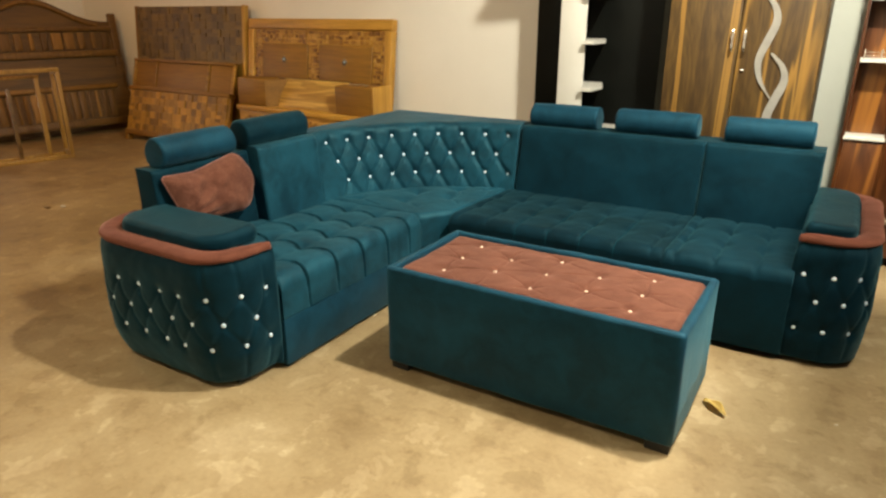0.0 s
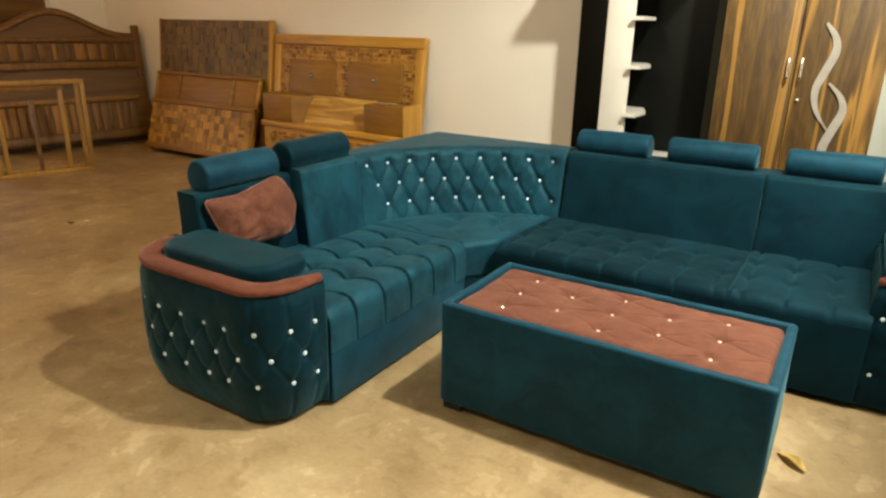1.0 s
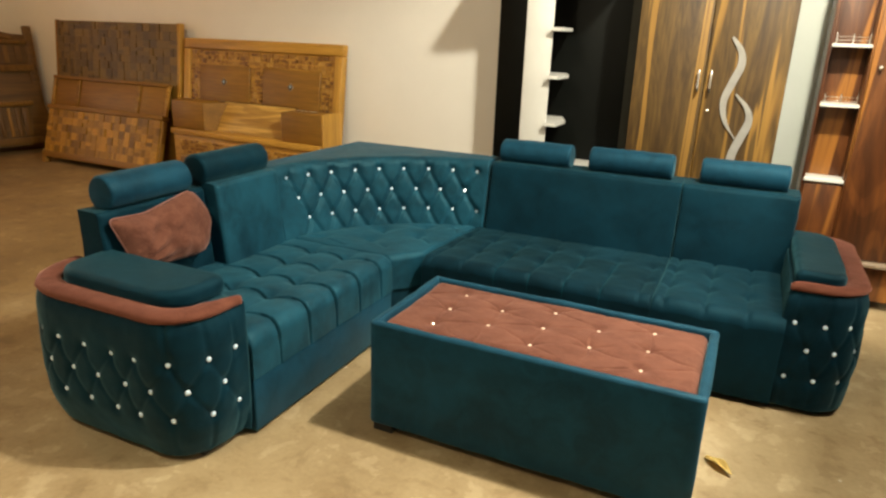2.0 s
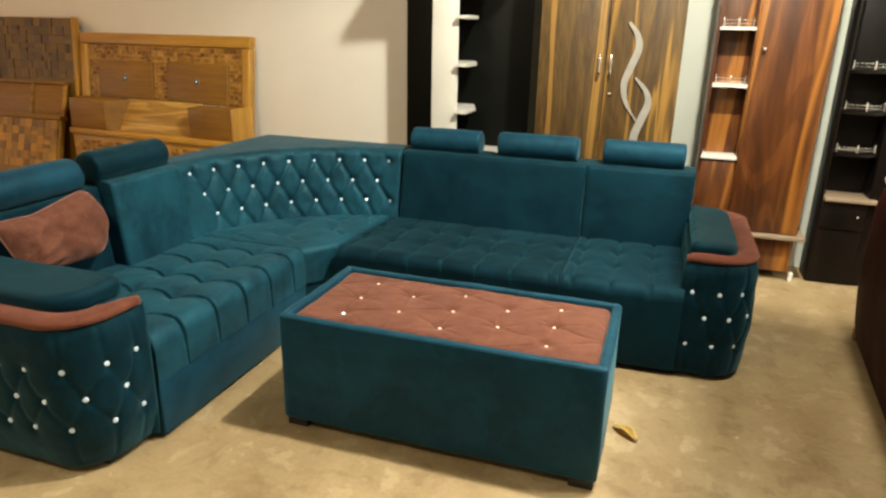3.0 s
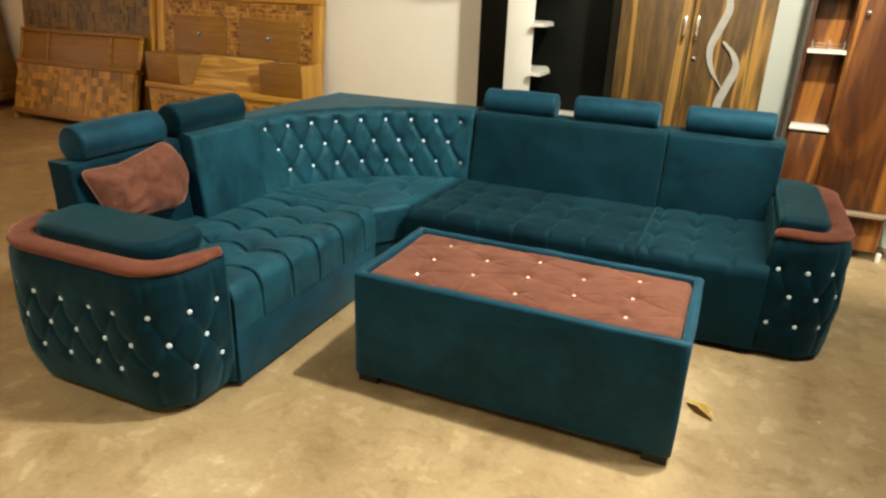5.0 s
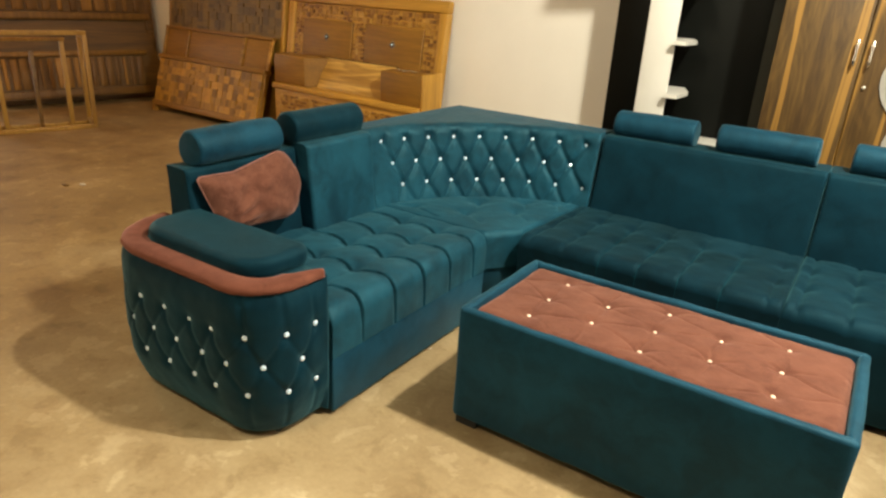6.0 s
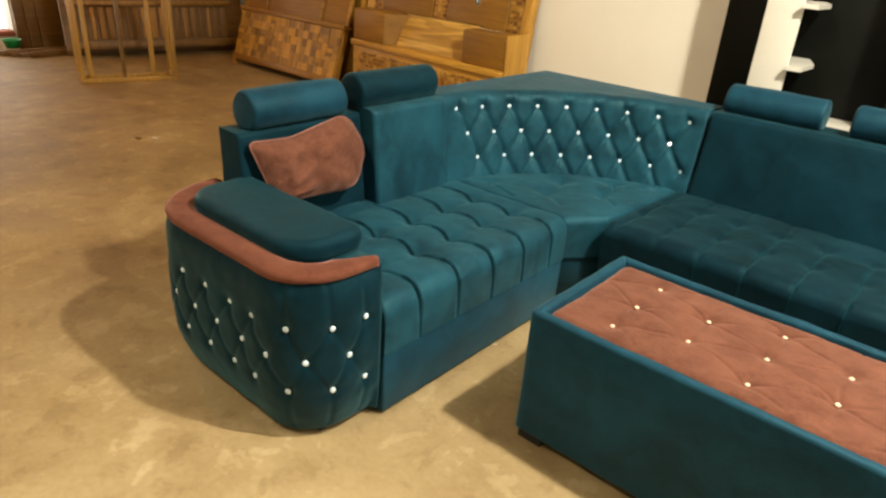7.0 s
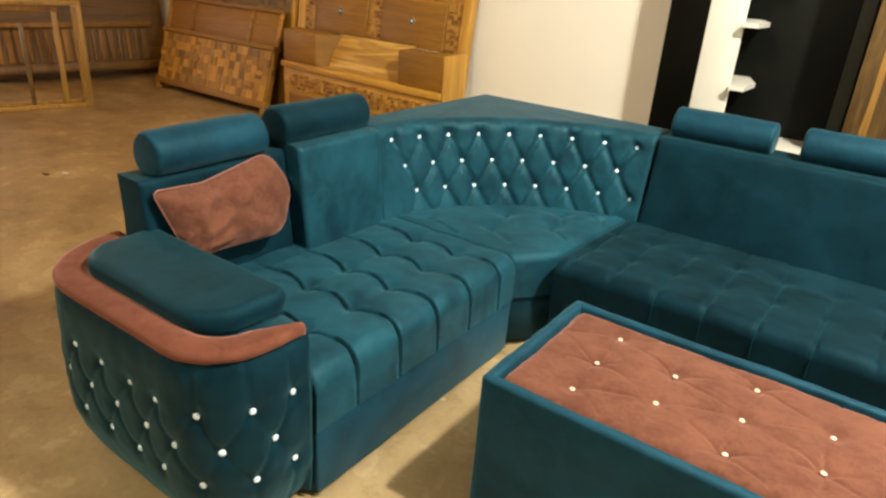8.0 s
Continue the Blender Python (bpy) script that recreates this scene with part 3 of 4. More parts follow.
def headrest(x0, x1, y0, y1, z, r, mat=TEAL):
    along_x = abs(x1 - x0) > abs(y1 - y0)
    L = (x1 - x0) if along_x else (y1 - y0)
    prof = [(0.0, 0.0), (r * 0.80, 0.003)] + [(r * 0.80 + r * 0.2 * math.sin(a), 0.018 - 0.015 * math.cos(a)) for a in np.linspace(0.3, 1.57, 5)]
    prof += [(r * (1 + 0.02 * math.sin(math.pi * q)), L * q) for q in np.linspace(0.1, 0.9, 17)] + [(p, L - q) for p, q in prof[::-1]]
    turn = Matrix.Rotation(math.pi / 2, 4, "Y") if along_x else Matrix.Rotation(-math.pi / 2, 4, "X")
    m = Matrix.Translation((x0, y0, z)) @ turn
    bm = lathe(prof, 40, m)
    for v in bm.verts:
        if v.co.z < z - r * 0.75:
            v.co.z = z - r * 0.75 + (v.co.z - z + r * 0.75) * 0.3
    return part("headrest", sharp(bm, 60), mat, sofa)


headrest(-2.532, -2.532, 1.700, 2.130, 0.848, 0.074)
headrest(-2.532, -2.532, 2.200, 2.656, 0.861, 0.074, SHADED_TEAL)

# the corner: curved buttoned back, wedge seat
CX, CY, CR, LEAN = -1.4788, 2.5497, 0.960, 0.19
FIRST, LAST = radians(173.6), radians(95.2)
ARC = (FIRST - LAST) * CR


def arc(s, r):
    a = FIRST - s / CR
    return CX + r * np.cos(a), CY + r * np.sin(a)


def along(first, step, count):
    """Places along the curve of buttons that begin at an angle and go on in even steps, in degrees."""
    return [(FIRST - radians(first - step * k)) * CR for k in range(count)]


rows = [(a, 0.352) for a in along(167.66, 8.516, 9)] + [(a, 0.236) for a in along(164.0, 8.637, 8)] + [(a, 0.123) for a in along(160.75, 8.892, 8)]
extra = [(a, 0.475) for a in along(163.4, 8.516, 8)] + [(a, 0.0) for a in along(164.5, 8.8, 8)]


def corner_tuft(u, v):
    creases = near_lines(u, v, diamonds(rows, 0.16) + [q for q in diamonds(rows + extra, 0.16) if q[1] > 0.36 or q[3] > 0.36 or q[3] < 0.01 or q[1] < 0.01], 0.012)
    return -0.014 * creases * np.clip((0.425 - v) / 0.07, 0, 1) - 0.016 * buttons_at(u, v, rows, 0.028)


def corner_place(u, v, h):
    x, y = arc(u, CR + 0.055 - h - LEAN * (0.352 - v))
    return x, y, 0.385 + v


corner_back = part("corner_back", pad(corner_place, ARC, 0.425, 0.055, (0.012, 0.012, 0.01, 0.05), 0.009, corner_tuft), LIT_TEAL, sofa, "deep-buttoned curved teal velvet back with crystal buttons")
for a, b in rows:
    x, y = arc(a, CR + 0.055 - 0.045 + 0.016 - LEAN * (0.352 - b))
    ang = FIRST - a / CR
    button((float(x), float(y), 0.385 + b), (-math.cos(ang), -math.sin(ang), 0), corner_back)
sweep_s = np.linspace(0, ARC, 40)
ax, ay = arc(sweep_s, CR + 0.075)
outline = [(-2.60, 2.66), (-2.575, 3.70), (-1.56, 3.70)]
loop = np.array(list(zip(ax, ay))[::-1] + outline)
bm = bmesh.new()
vs = [bm.verts.new((x, y, 0.03)) for x, y in loop]
face = bm.faces.new(vs)
up = bmesh.ops.extrude_face_region(bm, geom=[face])
for v in [g for g in up["geom"] if isinstance(g, bmesh.types.BMVert)]:
    v.co.z = 0.808
bmesh.ops.recalc_face_normals(bm, faces=bm.faces)
bmesh.ops.inset_region(bm, faces=[f for f in bm.faces if f.normal.z > 0.9], thickness=0.014)
part("corner_frame", sharp(bm), TEAL, sofa, "flat-topped teal velvet corner block", smooth=False)


def wedge(u, v, h):
    fx = np.interp(u, [0, 0.48, 0.62, 1.26], [-2.45, -1.772, -1.655, -1.600])
    fy = np.interp(u, [0, 0.48, 0.62, 1.26], [2.722, 2.722, 2.885, 3.50])
    bx, by = arc(u / 1.26 * ARC, CR - 0.01)
    t = v / 0.6
    return fx + (bx - fx) * t, fy + (by - fy) * t, 0.235 + h


wd = [(0.22, 0.34), (0.48, 0.30), (0.60, 0.46), (0.72, 0.24), (0.86, 0.42), (1.06, 0.32)]
wl = [(0.22, 0.34, 0.30, 0.10), (0.48, 0.30, 0.50, 0.14), (0.60, 0.46, 0.56, 0.36), (0.72, 0.24, 0.72, 0.08), (0.86, 0.42, 0.80, 0.24), (1.06, 0.32, 1.00, 0.10)]


def corner_dents(u, v):
    """Tufts with short creases running from them to the front."""
    return -0.020 * buttons_at(u, v, wd, 0.05) - 0.010 * near_lines(u, v, wl, 0.010) + 0.008 * np.sin(math.pi * v / 0.6)


part("corner_seat", pad(wedge, 1.26, 0.6, SEAT_Z - 0.235, (0.0, 0.0, 0.035, 0.02), 0.008, corner_dents), LIT_TEAL, sofa)

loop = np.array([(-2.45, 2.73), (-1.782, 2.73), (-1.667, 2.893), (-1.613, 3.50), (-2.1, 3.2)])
part("base", sharp(soft_prism(loop, 0.03, 0.232, 0.004)), SHADED_TEAL, sofa)

# the short side: two seats, two backs, three headrests
MID_LINES = [0.05 + 0.172 * k for k in range(7)]
mid_quilt = quilt(MID_LINES, [(a, b) for a in MID_LINES for b in (0.24, 0.46)], 0.008, 0.007, 0.011, lambda v: np.clip(1.2 - v, 0.3, 1), 0.003)
mid_seat = part("seat", pad(lambda u, v, h: (-1.635 + u + 0.04 * np.clip(1 - u / 0.3, 0, 1) * v / 0.74, 2.795 + v + 0.035 * np.clip(1 - h / 0.3, 0, 1), 0.03 + h), 1.137, 0.74, SEAT_Z + 0.005 - 0.03, (0.018, 0.018, 0.055, 0.02), 0.01, mid_quilt), NAP_SHADED, sofa, "teal velvet seat with the pile brushed flat and darker")
for k in (2, 3, 4, 5):
    x = -1.635 + MID_LINES[k]
    way = [(2.795 + 0.05 + 0.4 * q, SEAT_Z + 0.005 - 0.0055 * max(0.3, 1.15 - 0.4 * q)) for q in np.linspace(1, 0, 9)]
    way += [(2.795 + 0.055 - 0.056 * math.sin(a), SEAT_Z - 0.055 + 0.0545 * math.cos(a)) for a in np.linspace(0.2, 1.57, 7)] + [(2.7968, 0.33), (2.7998, 0.30)]
    grid = np.array([[(x + 0.0012 * math.cos(a), y, z + 0.0012 * math.sin(a)) if z > SEAT_Z - 0.03 else (x + 0.0012 * math.cos(a), y - 0.0012 * math.sin(a), z) for a in np.linspace(0, 2 * math.pi, 7)] for y, z in way])
    part("stitching", from_grid(grid), STITCH, mid_seat, "pale stitched seam")
END_LINES = [0.05, 0.22, 0.39]
end_quilt = quilt(END_LINES, [(a, b) for a in END_LINES for b in (0.24, 0.46)], 0.010, 0.009, 0.015, None, 0.006)
part("seat", pad(lambda u, v, h: (-0.496 + u, 2.795 + v + 0.035 * np.clip(1 - h / 0.3, 0, 1), 0.03 + h), 0.536, 0.74, SEAT_Z + 0.008 - 0.03, (0.018, 0.0, 0.06, 0.02), 0.01, end_quilt), SHADED_TEAL, sofa)
part("back_base", box(-1.56, 0.02, 3.54, 3.72, 0.03, 0.40, 0.012, 3), TEAL, sofa)


def back_right(x0, x1):
    def place(u, v, h):
        z = 0.36 + v
        yf = 3.44 + (z - 0.42) / 0.38 * 0.082
        return x0 + u, 3.72 + h / 0.2 * (yf - 3.72), z
    puff = lambda u, v: 0.006 * np.sin(math.pi * u / (x1 - x0)) * np.sin(math.pi * v / 0.446)
    return part("backrest", pad(place, x1 - x0, TOP_Z - 0.36, 0.2, (0.016, 0.016, 0.01, 0.022), 0.02, puff), SHADED_TEAL, sofa)


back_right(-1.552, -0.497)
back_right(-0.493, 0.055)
headrest(-1.53, -1.108, 3.635, 3.635, 0.862, 0.07)
headrest(-1.008, -0.556, 3.635, 3.635, 0.864, 0.07)
headrest(-0.425, 0.0, 3.635, 3.635, 0.866, 0.07)
for x, y in ((-1.87, 1.50), (-2.54, 1.52), (-1.84, 2.62), (-2.50, 3.60), (-1.58, 2.88), (0.10, 2.94), (0.29, 3.60)):
    foot(x, y, sofa)

# ---- small rose cushion ----
cushion = thing("cushion", "small dusty rose cushion leaning on the sofa's back and arm", "cushion", (-2.46, 1.95, 0.56))
loop, _ = rounded([(1.668, 0.757, 0.012), (1.738, 0.540, 0.012), (2.10, 0.520, 0.10), (2.190, 0.66, 0.09), (2.115, 0.798, 0.07), (1.84, 0.748, 0.16)], 0.014)
mid = np.array([1.93, 0.66])
rings = []
for side in (1, -1):
    rr = np.linspace(1, 0.0, 14) if side == 1 else np.linspace(0.0, 0.97, 13)
    for r in rr:
        t = 0.062 * (1 - r ** 3.2) ** 0.6 + 0.004
        p = mid + (loop - mid) * r
        wr = 0.005 * np.sin(23 * p[:, 0] + 9 * p[:, 1]) * (1 - r) * r * 4 + 0.004 * np.sin(41 * p[:, 1] - 13 * p[:, 0]) * r * (1 - r) * 4
        wr = wr + np.array([0.010 * noise.noise(Vector((q[0] * 13, q[1] * 11, 3.0 + side))) + 0.006 * noise.noise(Vector((q[0] * 30, q[1] * 26, side))) for q in p]) * min(1, 4 * (1 - r) + 0.1)
        away, way = np.hypot(p[:, 0] - 1.72, p[:, 1] - 0.57), np.arctan2(p[:, 1] - 0.57, p[:, 0] - 1.72)
        wr = wr + 0.022 * np.sin(15 * way) * np.exp(-away / 0.14) * min(1, 5 * (1 - r))
        lean = -2.43 - (p[:, 1] - 0.66) * 0.25
        rings.append(np.column_stack([lean + side * t + wr, p]))
bm = from_grid(np.stack(rings, 1), close_u=True)
bmesh.ops.remove_doubles(bm, verts=bm.verts, dist=1e-5)
part("cover", bm, ROSE, cushion)
n = outward(loop)
seam = np.stack([np.column_stack([-2.43 - (loop[:, 1] - 0.66) * 0.25 + 0.003 * math.cos(a), loop + n * (0.002 + 0.003 * math.sin(a))]) for a in np.linspace(0, 2 * math.pi, 7)], 1)
part("piping", from_grid(seam, close_u=True), PIPING, cushion, "paler rose piping")

# ---- coffee table ----
table = thing("coffee_table", "teal velvet box coffee table with a buttoned rose top", "coffee table", (-0.8, 2.19, 0))
loop, _ = rounded([(-1.4, 1.9, 0.014), (-0.2, 1.9, 0.014), (-0.2, 2.48, 0.014), (-1.4, 2.48, 0.014)], 0.02)
n = outward(loop)
steps = [(0.006, 0.038), (0, 0.046)] + [(0, z) for z in (0.18, 0.32)] + [(0, 0.455), (0.003, 0.463), (0.010, 0.468), (0.026, 0.468), (0.032, 0.464), (0.035, 0.455), (0.035, 0.40)]
grid = np.stack([np.column_stack([loop - n * i, np.full(len(loop), z)]) for i, z in steps], 1)
part("body", sharp(from_grid(grid, close_u=True, cap=True), 60), TEAL, table)
cols = [0.167 + 0.1935 * k for k in range(5)]
gems = [(a, b) for k, a in enumerate(cols) for b in ((0.095, 0.252, 0.422) if k % 2 == 0 else (0.178, 0.334))]
rim = [(a, b) for a in (0.0, 1.13) for b in (0.178, 0.334)] + [(a, b) for a in cols[1::2] for b in (-0.02, 0.53)]


def table_tuft(u, v):
    bent_u, bent_v = u + 0.007 * np.sin(31 * v + 9 * u), v + 0.007 * np.sin(27 * u - 8 * v)
    fold = near_lines(bent_u, bent_v, diamonds(gems + rim, 0.24), 0.0048)
    return -0.013 * buttons_at(u, v, gems, 0.030) - 0.0055 * fold * (0.5 + 0.5 * np.sin(23 * u + 17 * v)) + 0.006 * np.sin(math.pi * u / 1.126) * np.sin(math.pi * v / 0.506)


top = part("top_pad", pad(lambda u, v, h: (-1.363 + u, 1.937 + v, 0.402 + h), 1.126, 0.506, 0.058, (0.03, 0.03, 0.03, 0.03), 0.0045, table_tuft), ROSE, table, "buttoned dusty rose velvet top")
for a, b in gems:
    button((-1.363 + a, 1.937 + b, 0.402 + 0.058 - 0.014 + 0.006 * math.sin(math.pi * a / 1.126) * math.sin(math.pi * b / 0.506) + 0.004), (0, 0, 1), top, mesh=TABLE_GEM).scale = (0.75, 0.75, 0.75)
for x in (-1.345, -0.255):
    for y in (1.955, 2.425):
        foot(x, y, table, 0.085, 0.04)


# ---- display unit, black and white ----
def cabinet_box(name, *dims, mat=WENGE, parent=None, label="", bevel=0.003):
    return part(name, box(*dims, bevel), mat, parent, label)


unit = thing("display_unit", "black and white display unit with open white shelves against the wall", "shelf unit", (-1.5, 4.7, 0))
GREY = plain("dark_grey_gap_tone", (0.030, 0.032, 0.026), (0.042, 0.044, 0.036), 4, 0.6, Specular_IOR_Level=0.2)
cabinet_box("side_panel", -1.994, -1.70, 4.69, 4.94, 0.0, 2.044, mat=BLACK, parent=unit)
cabinet_box("upright", -1.686, -1.502, 4.375, 4.393, 0.0, 2.044, mat=WHITE, parent=unit, label="white upright panel")
cabinet_box("back_panel", -1.699, -0.97, 4.80, 4.83, 0.0, 2.044, mat=BLACK, parent=unit)
# added strip: its grey stands in for the shaded gap beside the wardrobe
cabinet_box("side_panel", -1.024, -0.962, 4.50, 4.798, 0.0, 2.044, mat=GREY, parent=unit, label="dark grey strip for the dim gap beside the wardrobe")
bm = bmesh.new()
f = bm.faces.new([bm.verts.new((x, y, 2.046)) for x, y in ((-1.74, 4.165), (-2.02, 4.64), (-2.02, 4.94), (-0.97, 4.94), (-0.97, 4.165))])
ex = bmesh.ops.extrude_face_region(bm, geom=[f])
bmesh.ops.translate(bm, verts=[g for g in ex["geom"] if isinstance(g, bmesh.types.BMVert)], vec=(0, 0, 0.03))
part("top_board", sharp(bm), BLACK, unit, smooth=False)
for z in (1.572, 1.267, 0.957):
    loop = [(-1.680, 4.798), (-1.680, 4.395), (-1.500, 4.395), (-1.500, 4.325), (-1.422, 4.325), (-1.416, 4.56), (-1.500, 4.798)]
    bm = bmesh.new()
    low = [bm.verts.new((x, y, z - 0.022)) for x, y in loop]
    f = bm.faces.new(low)
    ex = bmesh.ops.extrude_face_region(bm, geom=[f])
    bmesh.ops.translate(bm, verts=[g for g in ex["geom"] if isinstance(g, bmesh.types.BMVert)], vec=(0, 0, 0.022))
    part("shelf", sharp(bm), WHITE, unit, "white shelf board", smooth=False)
cabinet_box("base_cabinet", -1.492, -1.026, 4.40, 4.798, 0.0, 0.628, mat=BLACK, parent=unit)
cabinet_box("base_top", -1.492, -1.028, 4.37, 4.798, 0.63, 0.655, mat=WHITE, parent=unit, label="white base top")

# ---- wardrobe ----
robe = thing("wardrobe", "two-door oak laminate wardrobe with a silver wave ornament", "wardrobe", (-0.52, 4.55, 0))
cabinet_box("body", -0.940, -0.08, 4.325, 4.79, 0.05, 2.05, mat=OAK, parent=robe)
cabinet_box("plinth", -0.925, -0.10, 4.36, 4.78, 0.0, 0.05, mat=WENGE, parent=robe)
doors = []
for x0, x1 in ((-0.938, -0.5245), (-0.5195, -0.082)):
    d = cabinet_box("door", x0, x1, 4.30, 4.322, 0.07, 2.03, mat=OAK, parent=robe)
    doors.append(d)
for d, x in ((doors[0], -0.555), (doors[1], -0.487)):
    bm = lathe([(0.0, 0), (0.006, 0.002), (0.009, 0.03), (0.006, 0.065), (0.009, 0.10), (0.006, 0.132), (0.0, 0.135)], 14, Matrix.Translation((x, 4.272, 1.222)))
    for z in (1.235, 1.345):
        join(bm, rod((x, 4.274, z), (x, 4.301, z), 0.006))
    part("handle", bm, CHROME, d, "chrome bar handle")
bm = lathe([(0, 0), (0.011, 0), (0.011, 0.008), (0, 0.009)], 16, Matrix.Translation((-0.481, 4.299, 1.118)) @ Matrix.Rotation(math.pi / 2, 4, "X"))
part("lock", bm, CHROME, doors[1], "chrome lock")


def ribbon(points, width, y0, y1):
    """A flat band with tapered ends along a smooth line in the x-z plane."""
    pts = np.array(points, float)
    t = np.linspace(0, len(pts) - 1, 60)
    # Catmull-Rom through the points
    ext = np.vstack([2 * pts[0] - pts[1], pts, 2 * pts[-1] - pts[-2]])
    out = []
    for q in t:
        i = min(int(q), len(pts) - 2)
        f = q - i
        a, b, c, d = ext[i:i + 4]
        out.append(0.5 * (2 * b + (c - a) * f + (2 * a - 5 * b + 4 * c - d) * f ** 2 + (3 * b - a - 3 * c + d) * f ** 3))
    out = np.array(out)
    d = np.gradient(out, axis=0)
    d /= np.linalg.norm(d, axis=1)[:, None]
    nrm = np.stack([-d[:, 1], d[:, 0]], 1)
    w = np.array([width(k) for k in np.linspace(0, 1, 60)])[:, None] / 2
    a, b = out + nrm * w, out - nrm * w
    ring = np.stack([np.column_stack([q[:, 0], np.full(60, y), q[:, 1]]) for q, y in ((a, y1), (a, y0), (b, y0), (b, y1))], 1)
    bm = bmesh.new()
    vs = [[bm.verts.new(p) for p in row] for row in ring]
    for i in range(59):
        for j in range(4):
            bm.faces.new((vs[i][j], vs[i][(j + 1) % 4], vs[i + 1][(j + 1) % 4], vs[i + 1][j]))
    bm.faces.new(vs[0]), bm.faces.new(vs[-1][::-1])
    return sharp(bm)


orn = part("ornament", ribbon([(-0.400, 1.543), (-0.345, 1.468), (-0.332, 1.388), (-0.365, 1.288), (-0.397, 1.178), (-0.375, 1.068), (-0.305, 0.963)],
           lambda k: 0.008 + 0.036 * math.sin(math.pi * min(1, k * 1.05 + 0.02)) ** 0.7, 4.288, 4.3005), SILVER, doors[1], "wavy silver ornament", smooth=False)
part("ornament", ribbon([(-0.335, 1.223), (-0.265, 1.148), (-0.243, 1.068), (-0.278, 0.958), (-0.305, 0.868), (-0.310, 0.748)],
     lambda k: 0.008 + 0.040 * min(1, k * 2.0) ** 0.8, 4.286, 4.2985), SILVER, doors[1], "wavy silver ornament", smooth=False)


# ---- shelf rails ----
def rail_shelf(parent, x0, x1, y0, y1, z, mat, posts, bowed=0.0, label=""):
    """A shelf board with a low chrome gallery rail along its front."""
    n = 12
    front = [(x0 + (x1 - x0) * k / n, y0 + bowed * (1 - math.sin(math.pi * k / n)) - 0.0) for k in range(n + 1)]
    loop = front + [(x1, y1), (x0, y1)]
    bm = bmesh.new()
    f = bm.faces.new([bm.verts.new((x, y, z - 0.018)) for x, y in loop])
    ex = bmesh.ops.extrude_face_region(bm, geom=[f])
    bmesh.ops.translate(bm, verts=[g for g in ex["geom"] if isinstance(g, bmesh.types.BMVert)], vec=(0, 0, 0.018))
    board = part("shelf", sharp(bm), mat, parent, label, smooth=False)
    bm = bmesh.new()
    for k in posts:
        x, y = front[k]
        join(bm, lathe([(0.006, 0), (0.004, 0.006), (0.006, 0.018), (0.0035, 0.028), (0.006, 0.036), (0.003, 0.042), (0.005, 0.048), (0.0, 0.06)], 10, Matrix.Translation((x, y + 0.012, z))))
    for h in (0.018, 0.036):
        for (xa, ya), (xb, yb) in zip(front[posts[0]:posts[-1]], front[posts[0] + 1:posts[-1] + 1]):
            join(bm, rod((xa, ya + 0.012, z + h), (xb, yb + 0.012, z + h), 0.0022, 6))
    part("rail", bm, CHROME, board, "chrome gallery rail")


# ---- walnut cabinet
cab = thing("tall_cabinet", "tall walnut cabinet with one long door and open side shelves", "cabinet", (0.42, 4.55, 0))
cabinet_box("side_panel", 0.098, 0.114, 4.385, 4.715, 0.06, 1.96, mat=WALNUT, parent=cab)
cabinet_box("divider", 0.312, 0.327, 4.385, 4.715, 0.06, 1.96, mat=WALNUT, parent=cab)
cabinet_box("side_panel", 0.702, 0.718, 4.385, 4.715, 0.06, 1.96, mat=WALNUT, parent=cab)
cabinet_box("back_panel", 0.115, 0.311, 4.53, 4.545, 0.06, 1.96, mat=WALNUT, parent=cab)
cabinet_box("top_board", 0.098, 0.718, 4.375, 4.715, 1.962, 1.985, mat=WALNUT, parent=cab)
d = cabinet_box("door", 0.322, 0.722, 4.358, 4.382, 0.316, 1.955, mat=WALNUT, parent=cab)
bm = lathe([(0.006, 0), (0.006, 0.012), (0.012, 0.018), (0.013, 0.026), (0.0, 0.03)], 16, Matrix.Translation((0.366, 4.359, 1.408)) @ Matrix.Rotation(math.pi / 2, 4, "X"))
part("knob", bm, CHROME, d, "brass-coloured knob")
cabinet_box("ledge", 0.318, 0.768, 4.315, 4.70, 0.284, 0.310, mat=BEIGE, parent=cab, label="pale beige ledge board", bevel=0.006)
cabinet_box("plinth", 0.115, 0.716, 4.395, 4.70, 0.06, 0.280, mat=WALNUT, parent=cab)
cabinet_box("drawer", 0.115, 0.311, 4.38, 4.394, 0.10, 0.735, mat=WALNUT, parent=cab)
rail_shelf(cab, 0.115, 0.311, 4.38, 4.529, 1.528, WHITE, (1, 6, 11), label="white shelf board")
rail_shelf(cab, 0.115, 0.311, 4.38, 4.529, 1.200, WHITE, (1, 6, 11), label="white shelf board")
cabinet_box("shelf", 0.108, 0.316, 4.365, 4.529, 0.748, 0.768, mat=WHITE, parent=cab, label="white shelf board")
for x in (0.122, 0.738):
    cabinet_box("leg", x - 0.012, x + 0.012, 4.385, 4.41, 0.0, 0.06, mat=WHITE, parent=cab, label="white leg")

# ---- dark cabinet ----
dark = thing("dressing_cabinet", "dark wenge cabinet with rounded shelves and chrome gallery rails", "cabinet", (1.15, 4.55, 0))
cabinet_box("side_panel", 0.832, 0.846, 4.45, 4.66, 0.0, 1.96, mat=WENGE, parent=dark)
cabinet_box("back_panel", 0.845, 1.46, 4.64, 4.66, 0.0, 1.96, mat=WENGE, parent=dark)
cabinet_box("door", 1.092, 1.46, 4.46, 4.638, 0.0, 1.96, mat=WENGE, parent=dark)
